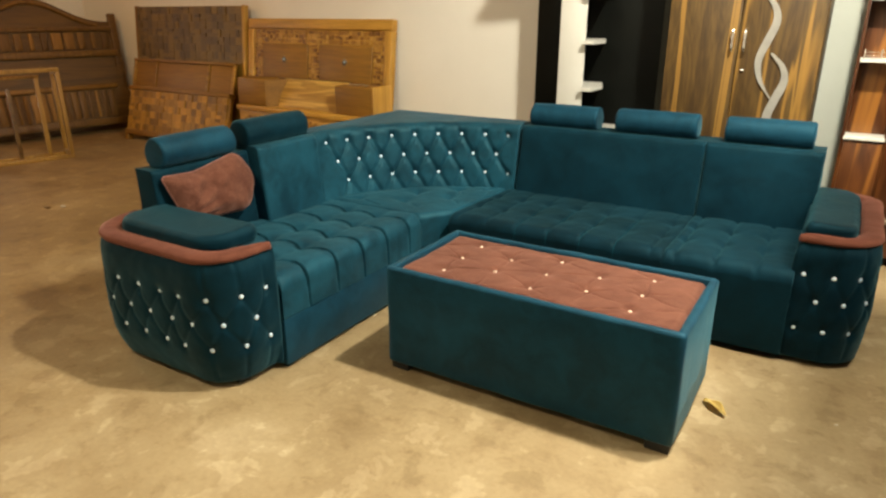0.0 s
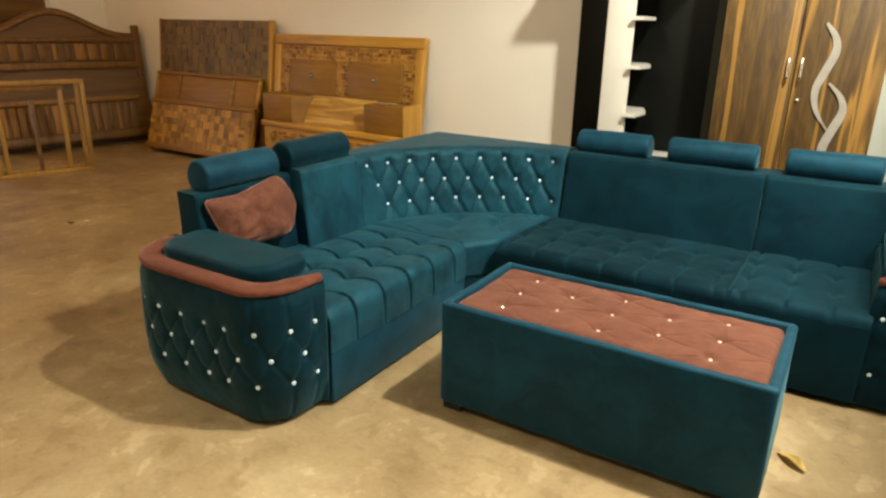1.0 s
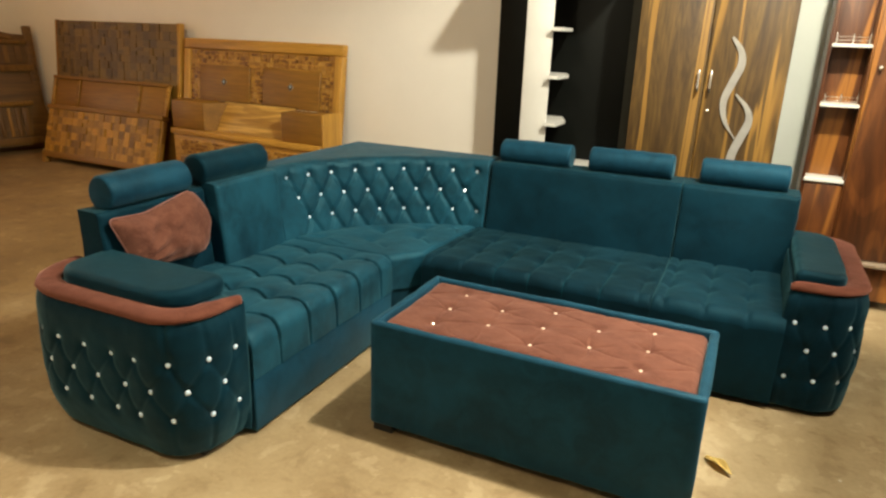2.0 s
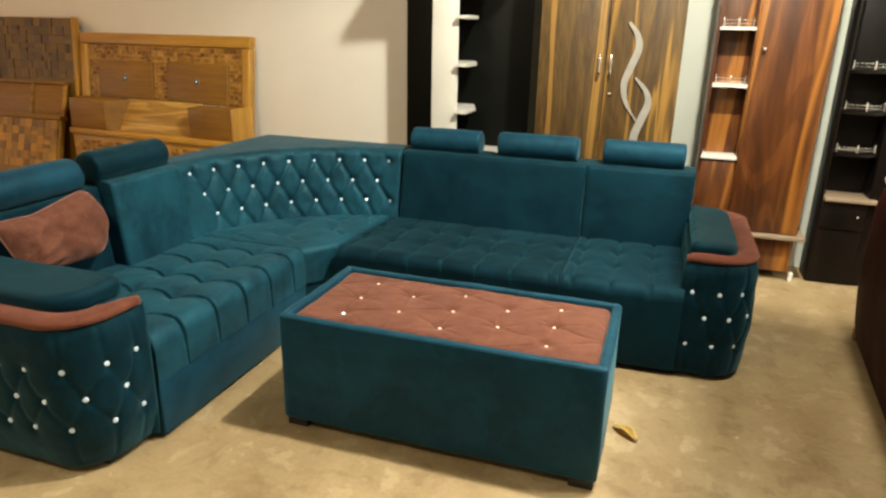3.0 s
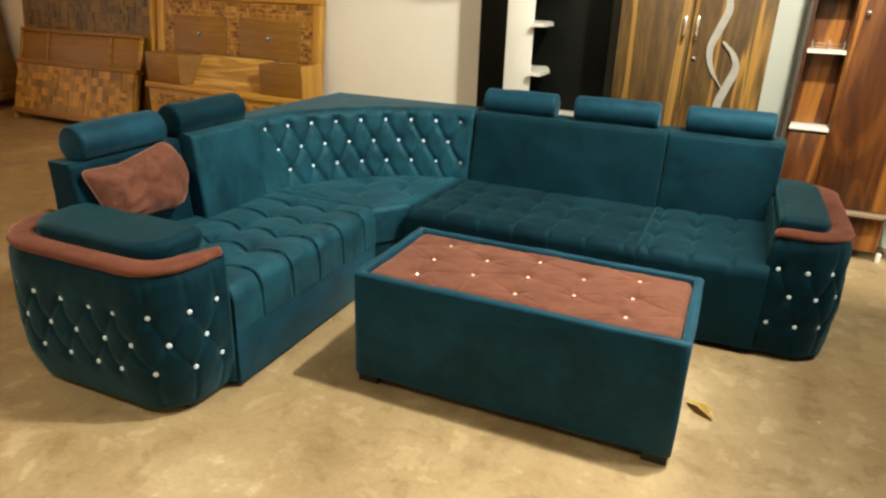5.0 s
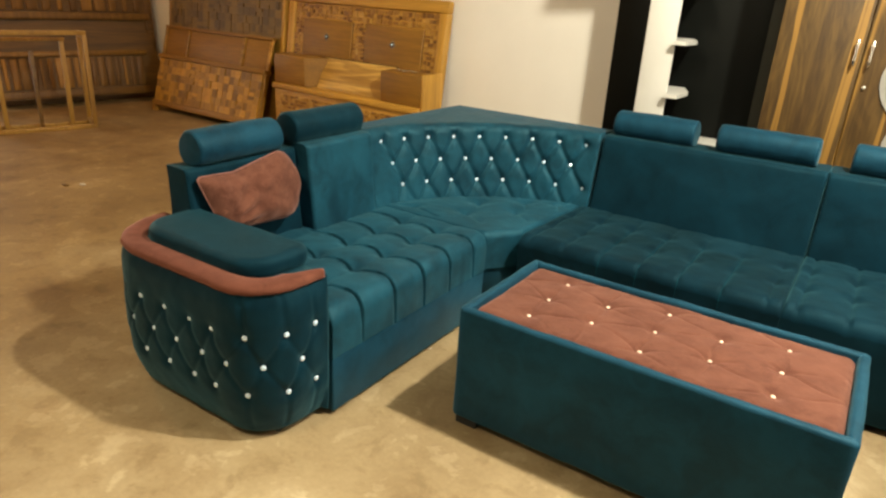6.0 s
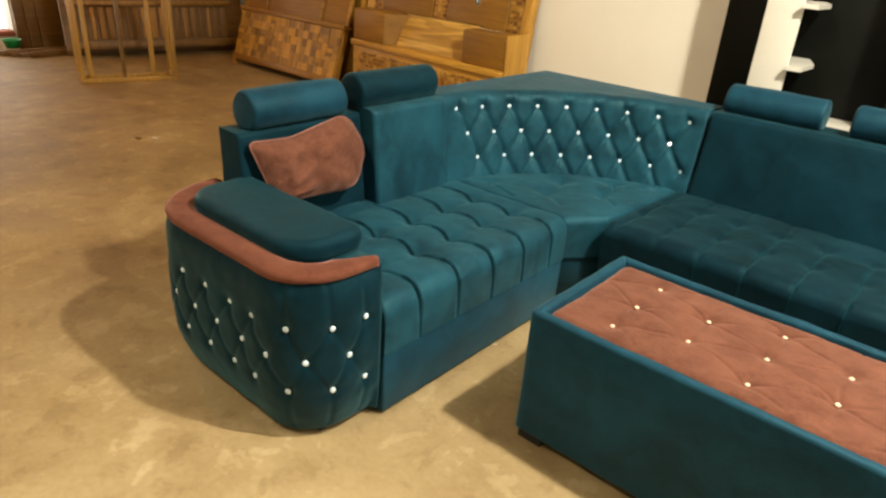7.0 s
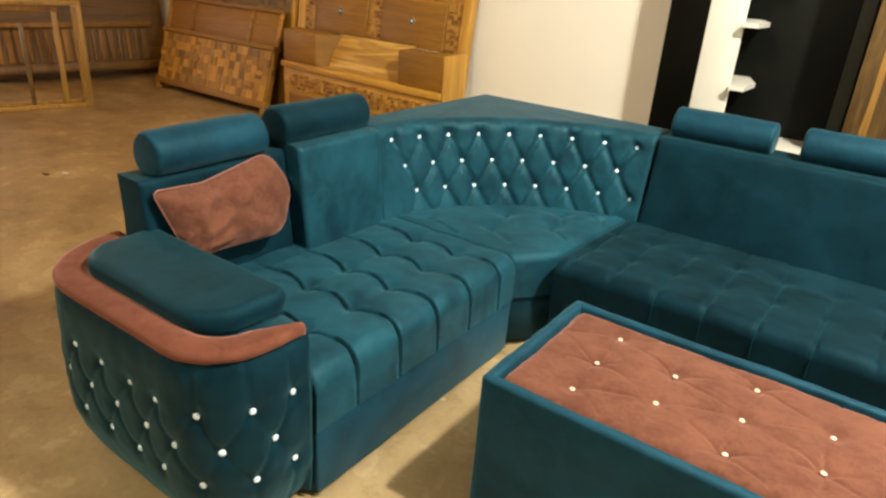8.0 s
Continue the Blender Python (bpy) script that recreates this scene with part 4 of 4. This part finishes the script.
cabinet_box("lower_body", 0.845, 1.09, 4.45, 4.638, 0.0, 0.532, mat=WENGE, parent=dark)
cabinet_box("drawer", 0.852, 1.084, 4.436, 4.449, 0.36, 0.525, mat=WENGE, parent=dark)
bm = lathe([(0, 0), (0.006, 0), (0.006, 0.006), (0, 0.007)], 12, Matrix.Translation((1.046, 4.437, 0.445)) @ Matrix.Rotation(math.pi / 2, 4, "X"))
part("lock", bm, CHROME, dark, "small chrome lock")
cabinet_box("counter", 0.846, 1.13, 4.40, 4.638, 0.536, 0.558, mat=BEIGE, parent=dark, label="pale counter board")
for z in (1.305, 1.072, 0.826):
    rail_shelf(dark, 0.846, 1.088, 4.42, 4.638, z, WENGE, (1, 6, 11), 0.06)

# ---- maroon settee seen from its back ----
settee = thing("settee", "dark maroon upholstered settee with cream carved edging, seen from behind", "sofa", (1.2, 3.0, 0))
prof = [(0.0, 0.0), (-0.020, 0.08), (-0.040, 0.25), (-0.048, 0.45), (-0.044, 0.70), (-0.030, 0.79), (0.03, 0.82), (0.13, 0.79), (0.20, 0.42), (0.80, 0.40), (0.84, 0.36), (0.84, 0.0)]
SKEW = 0.0857


def settee_x(y):
    """The back's foot line, which runs at a slight angle to the sofa."""
    return 0.832 + SKEW * (y - 2.417)


ys = [1.7, 1.76, 2.2, 2.7, 3.2, 3.56, 3.61, 3.63]
shrink = [0.95, 1.0, 1.0, 1.0, 1.0, 1.0, 0.985, 0.95]
grid = np.array([[(settee_x(y) + 0.4 + (x - 0.4) * k, y + 0.006 * noise.noise(Vector((x * 4, y * 3, z * 4))), 0.012 + z * k) for x, z in prof] for y, k in zip(ys, shrink)])
bm = from_grid(grid)
m = len(prof)
bm.verts.ensure_lookup_table()
bm.faces.new(bm.verts[:m])
bm.faces.new(bm.verts[-m:][::-1])
part("body", sharp(bm, 50), MAROON, settee)
for y in (1.80, 3.585):
    x = settee_x(y) + 0.012
    part("foot", lathe([(0.0, 0.0), (0.022, 0.0), (0.03, 0.02), (0.026, 0.045), (0.03, 0.06), (0.0, 0.06)], 14, Matrix.Translation((x, y, 0))), OLDWOOD, settee, "brown turned wooden foot")
for k in range(10):
    y = 3.585 - 0.135 * k
    bm = bmesh.new()
    bmesh.ops.create_uvsphere(bm, u_segments=20, v_segments=12, radius=1, matrix=Matrix.LocRotScale((settee_x(y) + 0.035, y, 0.838), Euler((0.2 * (-1) ** k, 0.15, 0.4 * k)), (0.064, 0.076, 0.030)))
    for v in bm.verts:
        v.co += Vector(noise.noise_vector(v.co * 26)) * 0.013
    part("carving", bm, CREAM, settee, "cream and gold carved edging")


# ---- bed boards leaning on the back wall ----
cube = box(-0.5, 0.5, -0.5, 0.5, -0.5, 0.5, 0.06, 1)
BLOCK_MESH = {}
for nm, mt in (("light", BLOCK), ("dark", DARK_BLOCK)):
    me = bpy.data.meshes.new("block")
    cube.to_mesh(me)
    me.materials.append(mt)
    BLOCK_MESH[nm] = me
cube.free()
RNG = random.Random(4)


def blocks(parent, x0, x1, z0, z1, y, nx, nz, which, deep=0.02):
    """A mosaic of wooden blocks of mixed sizes, uneven in depth, on a board's face."""
    w, h = (x1 - x0) / nx, (z1 - z0) / nz
    for i in range(nx):
        for k in range(nz):
            cut = RNG.choice((1, 1, 2, 3))
            cells = [(0, 0, 1, 1)] if cut == 1 else [(0, 0, 0.5, 1), (0.5, 0, 1, 1)] if cut == 2 else [(0, 0, 1, 0.5), (0, 0.5, 1, 1)]
            for a0, b0, a1, b1 in cells:
                ob = part("block", BLOCK_MESH[which], None, parent)
                out = RNG.uniform(0.0, 0.012)
                ob.matrix_basis = Matrix.LocRotScale((x0 + (i + (a0 + a1) / 2) * w, y - out, z0 + (k + (b0 + b1) / 2) * h), None,
                                                     ((a1 - a0) * w - 0.0015, deep, (b1 - b0) * h - 0.0015))


def crumbs(parent, name, strips, size, y, mat, label):
    """Small glued-on wood chips in bands, too small to pick apart."""
    bm = bmesh.new()
    for x0, x1, z0, z1 in strips:
        nx, nz = max(1, round((x1 - x0) / size)), max(1, round((z1 - z0) / size))
        w, h = (x1 - x0) / nx, (z1 - z0) / nz
        for i in range(nx):
            for k in range(nz):
                out = RNG.uniform(0, 0.012)
                jx, jz = RNG.uniform(0.45, 1.25), RNG.uniform(0.35, 1.1)
                cx, cz = x0 + (i + RNG.uniform(0.35, 0.65)) * w, z0 + (k + RNG.uniform(0.35, 0.65)) * h
                box(cx - w * jx / 2, cx + w * jx / 2, y - 0.006 - out, y, cz - h * jz / 2, cz + h * jz / 2, bm=bm)
    return tagged(part(name, bm, mat, parent, label, smooth=False), kind="stuff")


def chip_material():
    mat, nt, b = material("carved_wood_chips", 0.5)
    geo = nt.nodes.new("ShaderNodeNewGeometry")
    col = ramp(nt, geo.outputs["Random Per Island"], [(0.0, (0.17, 0.068, 0.012)), (0.35, (0.31, 0.142, 0.024)), (0.7, (0.43, 0.22, 0.036)), (1.0, (0.56, 0.32, 0.07))])
    fine = noise_tex(nt, coords(nt, (30, 30, 30)), 1.0, 4)
    col = mixed(nt, 0.4, col, ramp(nt, fine, [(0.3, (0.5, 0.48, 0.45)), (0.7, (1.1, 1.1, 1.1))]), "MULTIPLY")
    nt.links.new(col, b.inputs["Base Color"])
    return mat


CHIPS = chip_material()


def leaning(x, y, lean, extra=0.0):
    return pose(x, y, 0, 0, 0, ROOM_TURN + extra) @ pose(0, 0, 0, -lean)


# tall mosaic headboard
hb = thing("headboard", "tall dark wood mosaic headboard leaning on the wall", "headboard", turn=leaning(-6.50, 4.985, 6.0, 3.5))
part("board", box(-0.95, 0.95, 0.0, 0.035, 0.0, 1.525, 0.004), BROWN, hb)
part("edge", box(0.915, 0.953, -0.028, 0.036, 0.02, 1.53, 0.004), PINE_UP, hb)
part("edge", box(-0.953, -0.925, -0.028, 0.036, 0.02, 1.53, 0.004), BROWN, hb)
blocks(hb, -0.922, 0.912, 0.72, 1.52, -0.008, 19, 10, "dark")

# low footboard with a sloping three-panel top and a mosaic face
fb = thing("footboard", "low mosaic footboard with a three-panel brown top, leaning back", "footboard", turn=leaning(-6.495, 4.70, 16.0, 4.5))
part("board", box(-0.86, 0.86, 0.0, 0.06, 0.06, 0.60, 0.006), BROWN, fb)
part("rail", box(-0.872, 0.872, -0.035, 0.07, 0.60, 0.645, 0.008), BROWN, fb)
part("bottom_rail", box(-0.872, 0.872, -0.03, 0.06, 0.065, 0.13, 0.008), BROWN, fb)
blocks(fb, -0.845, 0.845, 0.125, 0.597, -0.006, 21, 6, "light")
for x in (-0.845, 0.845):
    part("leg", box(x - 0.027, x + 0.027, -0.02, 0.055, 0.0, 0.07, 0.004), BROWN, fb)
part("top_panel", box(-0.855, 0.855, 0.03, 0.06, 0.645, 0.95, 0.004), BROWN, fb)
for x in (-0.855, -0.46, 0.45, 0.855):
    part("batten", box(x - 0.022, x + 0.022, 0.012, 0.035, 0.645, 0.955, 0.004), BLOCK, fb)
part("top_batten", box(-0.872, 0.872, 0.002, 0.06, 0.945, 0.975, 0.004), BROWN, fb)

# light headboard with two brown panels
hb = thing("headboard", "light varnished headboard with two brown panels and carved chips", "headboard", turn=leaning(-4.53, 4.91, 7.0, 1.5))
part("board", box(-0.97, 0.97, 0.0, 0.04, 0.0, 1.385, 0.004), PINE, hb)
part("top_rail", box(-0.98, 0.98, -0.03, 0.045, 1.30, 1.398, 0.01), PINE, hb)
for x in (-0.935, 0.935):
    part("stile", box(x - 0.045, x + 0.045, -0.03, 0.045, 0.0, 1.298, 0.01), PINE_UP, hb)
crumbs(hb, "carving", [(-0.885, 0.885, 1.165, 1.29), (-0.885, -0.765, 0.72, 1.16), (-0.09, 0.055, 0.72, 1.16), (0.755, 0.885, 0.72, 1.16)], 0.038, 0.0, CHIPS, "carved wood-chip band")
for x0, x1 in ((-0.755, -0.10), (0.065, 0.745)):
    p = part("panel", box(x0, x1, -0.024, 0.0, 0.70, 1.155, 0.008), BROWN, hb, "smooth brown panel")
    xm = (x0 + x1) / 2
    part("rosette", lathe([(0, 0), (0.042, 0), (0.038, 0.004), (0, 0.004)], 4, Matrix.Translation((xm, -0.0225, 1.0)) @ Matrix.Rotation(math.pi / 2, 4, "X")), BEIGE, p, "pale diamond rosette")
    part("inlay", lathe([(0, 0), (0.028, 0), (0.026, 0.003), (0, 0.003)], 4, Matrix.Translation((xm, -0.0255, 1.0)) @ Matrix.Rotation(math.pi / 2, 4, "X")), WENGE, p, "dark diamond inlay")
    bm = lathe([(0, 0), (0.014, 0), (0.011, 0.005), (0.006, 0.006), (0.005, 0.010), (0, 0.011)], 4, Matrix.Translation((xm, -0.0280, 1.0)) @ Matrix.Rotation(math.pi / 2, 4, "X"))
    part("stud", bm, CRYSTAL, p, "small bright stud")

# low box footboard with a recess
fb = thing("footboard", "light wood box footboard with brown end blocks and an open recess", "footboard", turn=pose(-4.45, 4.70, 0, 0, 0, -3.0))
part("lower_board", box(-0.93, 0.90, 0.0, 0.06, 0.02, 0.495, 0.006), PINE, fb)
part("ledge", box(-0.94, 0.90, -0.03, 0.24, 0.495, 0.548, 0.01), PINE, fb)
crumbs(fb, "carving", [(-0.85, 0.85, 0.31, 0.45)], 0.038, 0.0, CHIPS, "carved wood-chip band")
part("panel", box(-0.85, 0.85, -0.018, 0.0, 0.08, 0.28, 0.006), BROWN, fb)
part("end_block", box(-0.93, -0.50, 0.0, 0.20, 0.549, 0.82, 0.012), BROWN, fb)
part("end_block", box(0.45, 0.898, 0.0, 0.23, 0.549, 0.81, 0.012), BROWN, fb)
part("side_panel", box(0.90, 0.925, -0.005, 0.26, 0.0, 0.82, 0.006), PINE_UP, fb, "pale wood side panel")
bm = box(-0.42, 0.448, 0.0, 0.022, 0.0, 0.30, 0.003)
bmesh.ops.transform(bm, matrix=Matrix.Translation((0, 0.075, 0.549)) @ Matrix.Rotation(radians(-26), 4, "X"), verts=bm.verts)
part("recess_back", bm, PALE, fb, "pale grained sloping board")
part("recess_top", box(-0.50, 0.448, 0.212, 0.245, 0.78, 0.82, 0.004), OLDWOOD, fb)
bm = bmesh.new()
for x, y in ((-0.499, 0.0), (-0.38, 0.20), (-0.499, 0.20)):
    bm.verts.new((x, y, 0.55)), bm.verts.new((x, y, 0.81))
v = bm.verts[:]
bm.faces.new((v[0], v[2], v[4])), bm.faces.new((v[1], v[5], v[3]))
for a, b in ((0, 2), (2, 4), (4, 0)):
    bm.faces.new((v[a], v[b], v[b + 1], v[a + 1]))
part("cheek", sharp(bm), BROWN, fb, smooth=False)
tools = thing("hardware_scrap", "small bright metal fittings lying on the footboard", "hardware", turn=pose(-3.89, 4.77, 0.811))
for k in range(5):
    part("fitting", box(0.045 * k, 0.045 * k + 0.026, 0.02 * math.sin(3 * k), 0.02 * math.sin(3 * k) + 0.02, 0.0, 0.014, 0.003), CHROME, tools)


# ---- bed boards leaning on the west wall ----
def arched_board(y0, y1, side_z, apex, thick, curve_end=0.0, foot_z=0.1):
    """Outline of a headboard along y with an ogee-arched top, standing in the y-z plane."""
    n, pts = 40, []
    for k in range(n + 1):
        q = k / n
        c = 0.5 - 0.5 * math.cos(2 * math.pi * q)
        z = side_z + (apex - side_z) * c ** 1.6
        y = y0 + (y1 - y0) * q
        if curve_end:
            z -= 0.16 * max(0.0, (q - 0.93) / 0.07) ** 2
        pts.append((y, z))
    top = pts
    if curve_end:
        low = [(y1 + curve_end * math.sin(math.pi * f / 2), side_z - 0.16 - (side_z - 0.26) * f) for f in np.linspace(0.1, 1, 10)]
    else:
        low = [(y1, foot_z)]
    loop = top + low + [(y0, foot_z)]
    bm = bmesh.new()
    f = bm.faces.new([bm.verts.new((0, y, z)) for y, z in loop])
    ex = bmesh.ops.extrude_face_region(bm, geom=[f])
    bmesh.ops.translate(bm, verts=[g for g in ex["geom"] if isinstance(g, bmesh.types.BMVert)], vec=(thick, 0, 0))
    return sharp(bm)


def west_board(name, label, x, y, lean, y0, y1, side_z, apex, slats, curve_end, low, high):
    """Built with its face towards +x, leaning back to the wall."""
    ob = thing(name, label, "headboard", turn=pose(x, y, 0, 0, 0, -11) @ pose(0, 0, 0, 0, -lean, 0))
    part("board", arched_board(y0, y1, side_z, apex, 0.04, curve_end, 0.1 if curve_end else 0.0), OLDWOOD, ob, smooth=False)
    part("moulding", box(0.04, 0.08, y0 + 0.05, y1 - 0.08, high, high + 0.055, 0.014), OLDSLAT, ob)
    part("moulding", box(0.04, 0.07, y0 + 0.05, y1 - 0.04, low - 0.10, low - 0.02, 0.012), OLDSLAT, ob)
    ys = np.linspace(y0 + 0.12, y1 - 0.18, slats)
    for k, y in enumerate(ys):
        w = (0.30 + 0.12 * math.sin(5.0 * k)) * (ys[1] - ys[0])
        part("slat", box(0.04, 0.066, y - w, y + w, low, high - 0.015, 0.009), OLDSLAT, ob)
    return ob


back = west_board("headboard", "dull brown arched wooden headboard leaning on the wall", -8.35, 4.36, 4.0, -1.0, 1.0, 1.34, 1.62, 13, 0.0, 1.02, 1.23)
arch = []
for q in np.linspace(0.12, 0.88, 36):
    c = 0.5 - 0.5 * math.cos(2 * math.pi * q)
    arch.append((-1.0 + 2.0 * q, 1.31 + 0.28 * c ** 1.6))
grid = np.array([[(0.04 + d, y, z + h) for d, h in ((0, -0.05), (0.028, -0.045), (0.034, -0.025), (0.028, -0.005), (0, 0))] for y, z in arch])
part("arch_moulding", sharp(from_grid(grid), 50), OLDSLAT, back)
part("end_post", box(-0.005, 0.06, 0.91, 1.005, 0.06, 1.44, 0.014), OLDWOOD, back)
west_board("footboard", "dull brown slatted wooden footboard with a rounded end", -8.06, 4.20, 7.0, -0.95, 0.94, 0.90, 0.93, 19, 0.12, 0.21, 0.55)


# ---- open wooden frame ----
def frame_bars(ob, x, y0, y1, z0, z1, w, t):
    part("bar", box(x - t, x, y0, y1, z1 - w, z1, 0.004), RAW, ob)
    part("bar", box(x - t, x, y0, y1, z0, z0 + w, 0.004), RAW, ob)
    part("bar", box(x - t, x, y0, y0 + w, z0 + w, z1 - w, 0.004), RAW, ob)
    part("bar", box(x - t, x, y1 - w, y1, z0 + w, z1 - w, 0.004), RAW, ob)


stand = thing("wooden_frame", "open unfinished light wood cabinet frame standing on the floor", "wooden frame", turn=pose(-7.075, 2.915, 0, 0, 0, -15.6))
frame_bars(stand, 0.0, 0.0, 0.862, 0.0, 0.925, 0.040, 0.035)
frame_bars(stand, -0.22, 0.0, 0.862, 0.0, 0.905, 0.036, 0.032)
for y, z in ((0.0, 0.03), (0.822, 0.03), (0.0, 0.875), (0.822, 0.875)):
    part("rail", box(-0.22, -0.041, y + 0.004, y + 0.036, z - 0.02, z + 0.04, 0.004), RAW, stand)
for y in (0.11, 0.67):
    part("upright", box(-0.18, -0.15, y - 0.02, y + 0.02, 0.0, 0.82, 0.004), RAW, stand)
part("upright", box(-0.17, -0.14, 0.385, 0.420, 0.0, 0.73, 0.004), OLDWOOD, stand, "dark brown upright")
part("brace", box(-0.185, -0.145, 0.085, 0.70, 0.82, 0.852, 0.004), RAW, stand)

# ---- things by the window ----
sheet = thing("door_leaf", "tall dark brown wooden door leaf standing against the wall", "door leaf", turn=pose(-9.10, 3.10, 0, 0, -1.0, 0))
part("leaf", box(0.0, 0.04, 0.0, 1.60, 0.0, 2.35, 0.004), OLDWOOD, sheet)
# white strip stands in for the bright sliver of light on the edge
part("edge_strip", box(0.0, 0.045, 1.601, 1.65, 0.0, 2.35, 0.004), WHITE, sheet, "white strip for the lit edge")
for x0, x1, z0, z1 in ((0.12, 0.74, 0.2, 1.0), (0.86, 1.48, 0.2, 1.0), (0.12, 0.74, 1.15, 2.2), (0.86, 1.48, 1.15, 2.2)):
    part("panel", box(0.0405, 0.055, x0, x1, z0, z1, 0.006), OLDWOOD, sheet)
for k, (y, h, lean) in enumerate(((3.13, 1.20, 5), (3.23, 1.40, 4), (3.33, 1.30, 4))):
    plank = thing("board", "dark brown wooden board leaning by the window", "board", group="boards by the window", turn=pose(-9.02 + 0.05 * k, y, 0, 0, -lean, 0))
    part("plank", box(0, 0.03, -0.06, 0.20, 0.0, h, 0.004), OLDWOOD, plank)
for k in range(5):
    log = thing("batten", "rough brown wooden batten lying on the floor", "batten", group="battens on the floor", turn=pose(-8.85 + 0.07 * k, 2.78 + 0.07 * k, 0.0, 0, 0, 6 * math.sin(2.1 * k)))
    part("stick", box(-0.03, 0.03, -0.05, 0.75, 0.0, 0.04 + 0.015 * (k % 3), 0.006), OLDWOOD, log)
tub = thing("plastic_tub", "small green plastic tub on the floor by the window", "tub", (-8.84, 2.95, 0.07))
part("bowl", lathe([(0, 0.07), (0.07, 0.07), (0.09, 0.15), (0.095, 0.155), (0.085, 0.15), (0.066, 0.08), (0, 0.08)], 20, Matrix.Translation((-8.84, 2.95, 0))), GREEN, tub)

# ---- litter ----
chip = thing("wood_chip", "small dark brown wood chip lying on the floor", "wood chip", (-5.15, 2.51, 0))
part("chip", box(-5.18, -5.125, 2.495, 2.522, 0.0, 0.010, 0.003), OLDWOOD, chip)
leaf = thing("dry_leaf", "curled dry yellow leaf on the floor beside the table", "leaf", (-0.13, 2.295, 0))
grid = []
for k, q in enumerate(np.linspace(0, 1, 12)):
    c = Vector((-0.175 + 0.095 * q, 2.338 - 0.088 * q, 0.006 + 0.014 * math.sin(2.5 * q)))
    w = 0.021 * math.sin(math.pi * min(1, 0.12 + q * 0.86)) ** 0.8
    side = Vector((0.68, 0.73, 0))
    grid.append([c + side * (w * f) + Vector((0, 0, 0.35 * w * f * f + 0.004 * math.sin(9 * q + 3 * f))) for f in np.linspace(-1, 1, 7)])
bm = from_grid(np.array([[tuple(p) for p in row] for row in grid]))
bmesh.ops.solidify(bm, geom=bm.faces[:], thickness=0.0015)
part("blade", bm, LEAF, leaf)
for k, (x, y, r) in enumerate(((-5.083, 2.597, 0.02), (-1.76, 2.28, 0.008), (-0.03, 1.62, 0.008), (-2.02, 2.36, 0.008), (0.28, 2.42, 0.006))):
    bit = thing("paper_scrap", "small pale scrap of paper on the floor", "scrap", (x, y, 0), group="scraps on the floor")
    bm = bmesh.new()
    bmesh.ops.create_icosphere(bm, subdivisions=2, radius=1, matrix=Matrix.LocRotScale((x, y, r * 0.3), Euler((0, 0, k)), (r * 1.4, r, r * 0.32)))
    for v in bm.verts:
        v.co += Vector(noise.noise_vector(v.co * 60)) * r * 0.25
        v.co.z = max(v.co.z, 0.0005)
    part("scrap", bm, PAPER, bit, smooth=False)
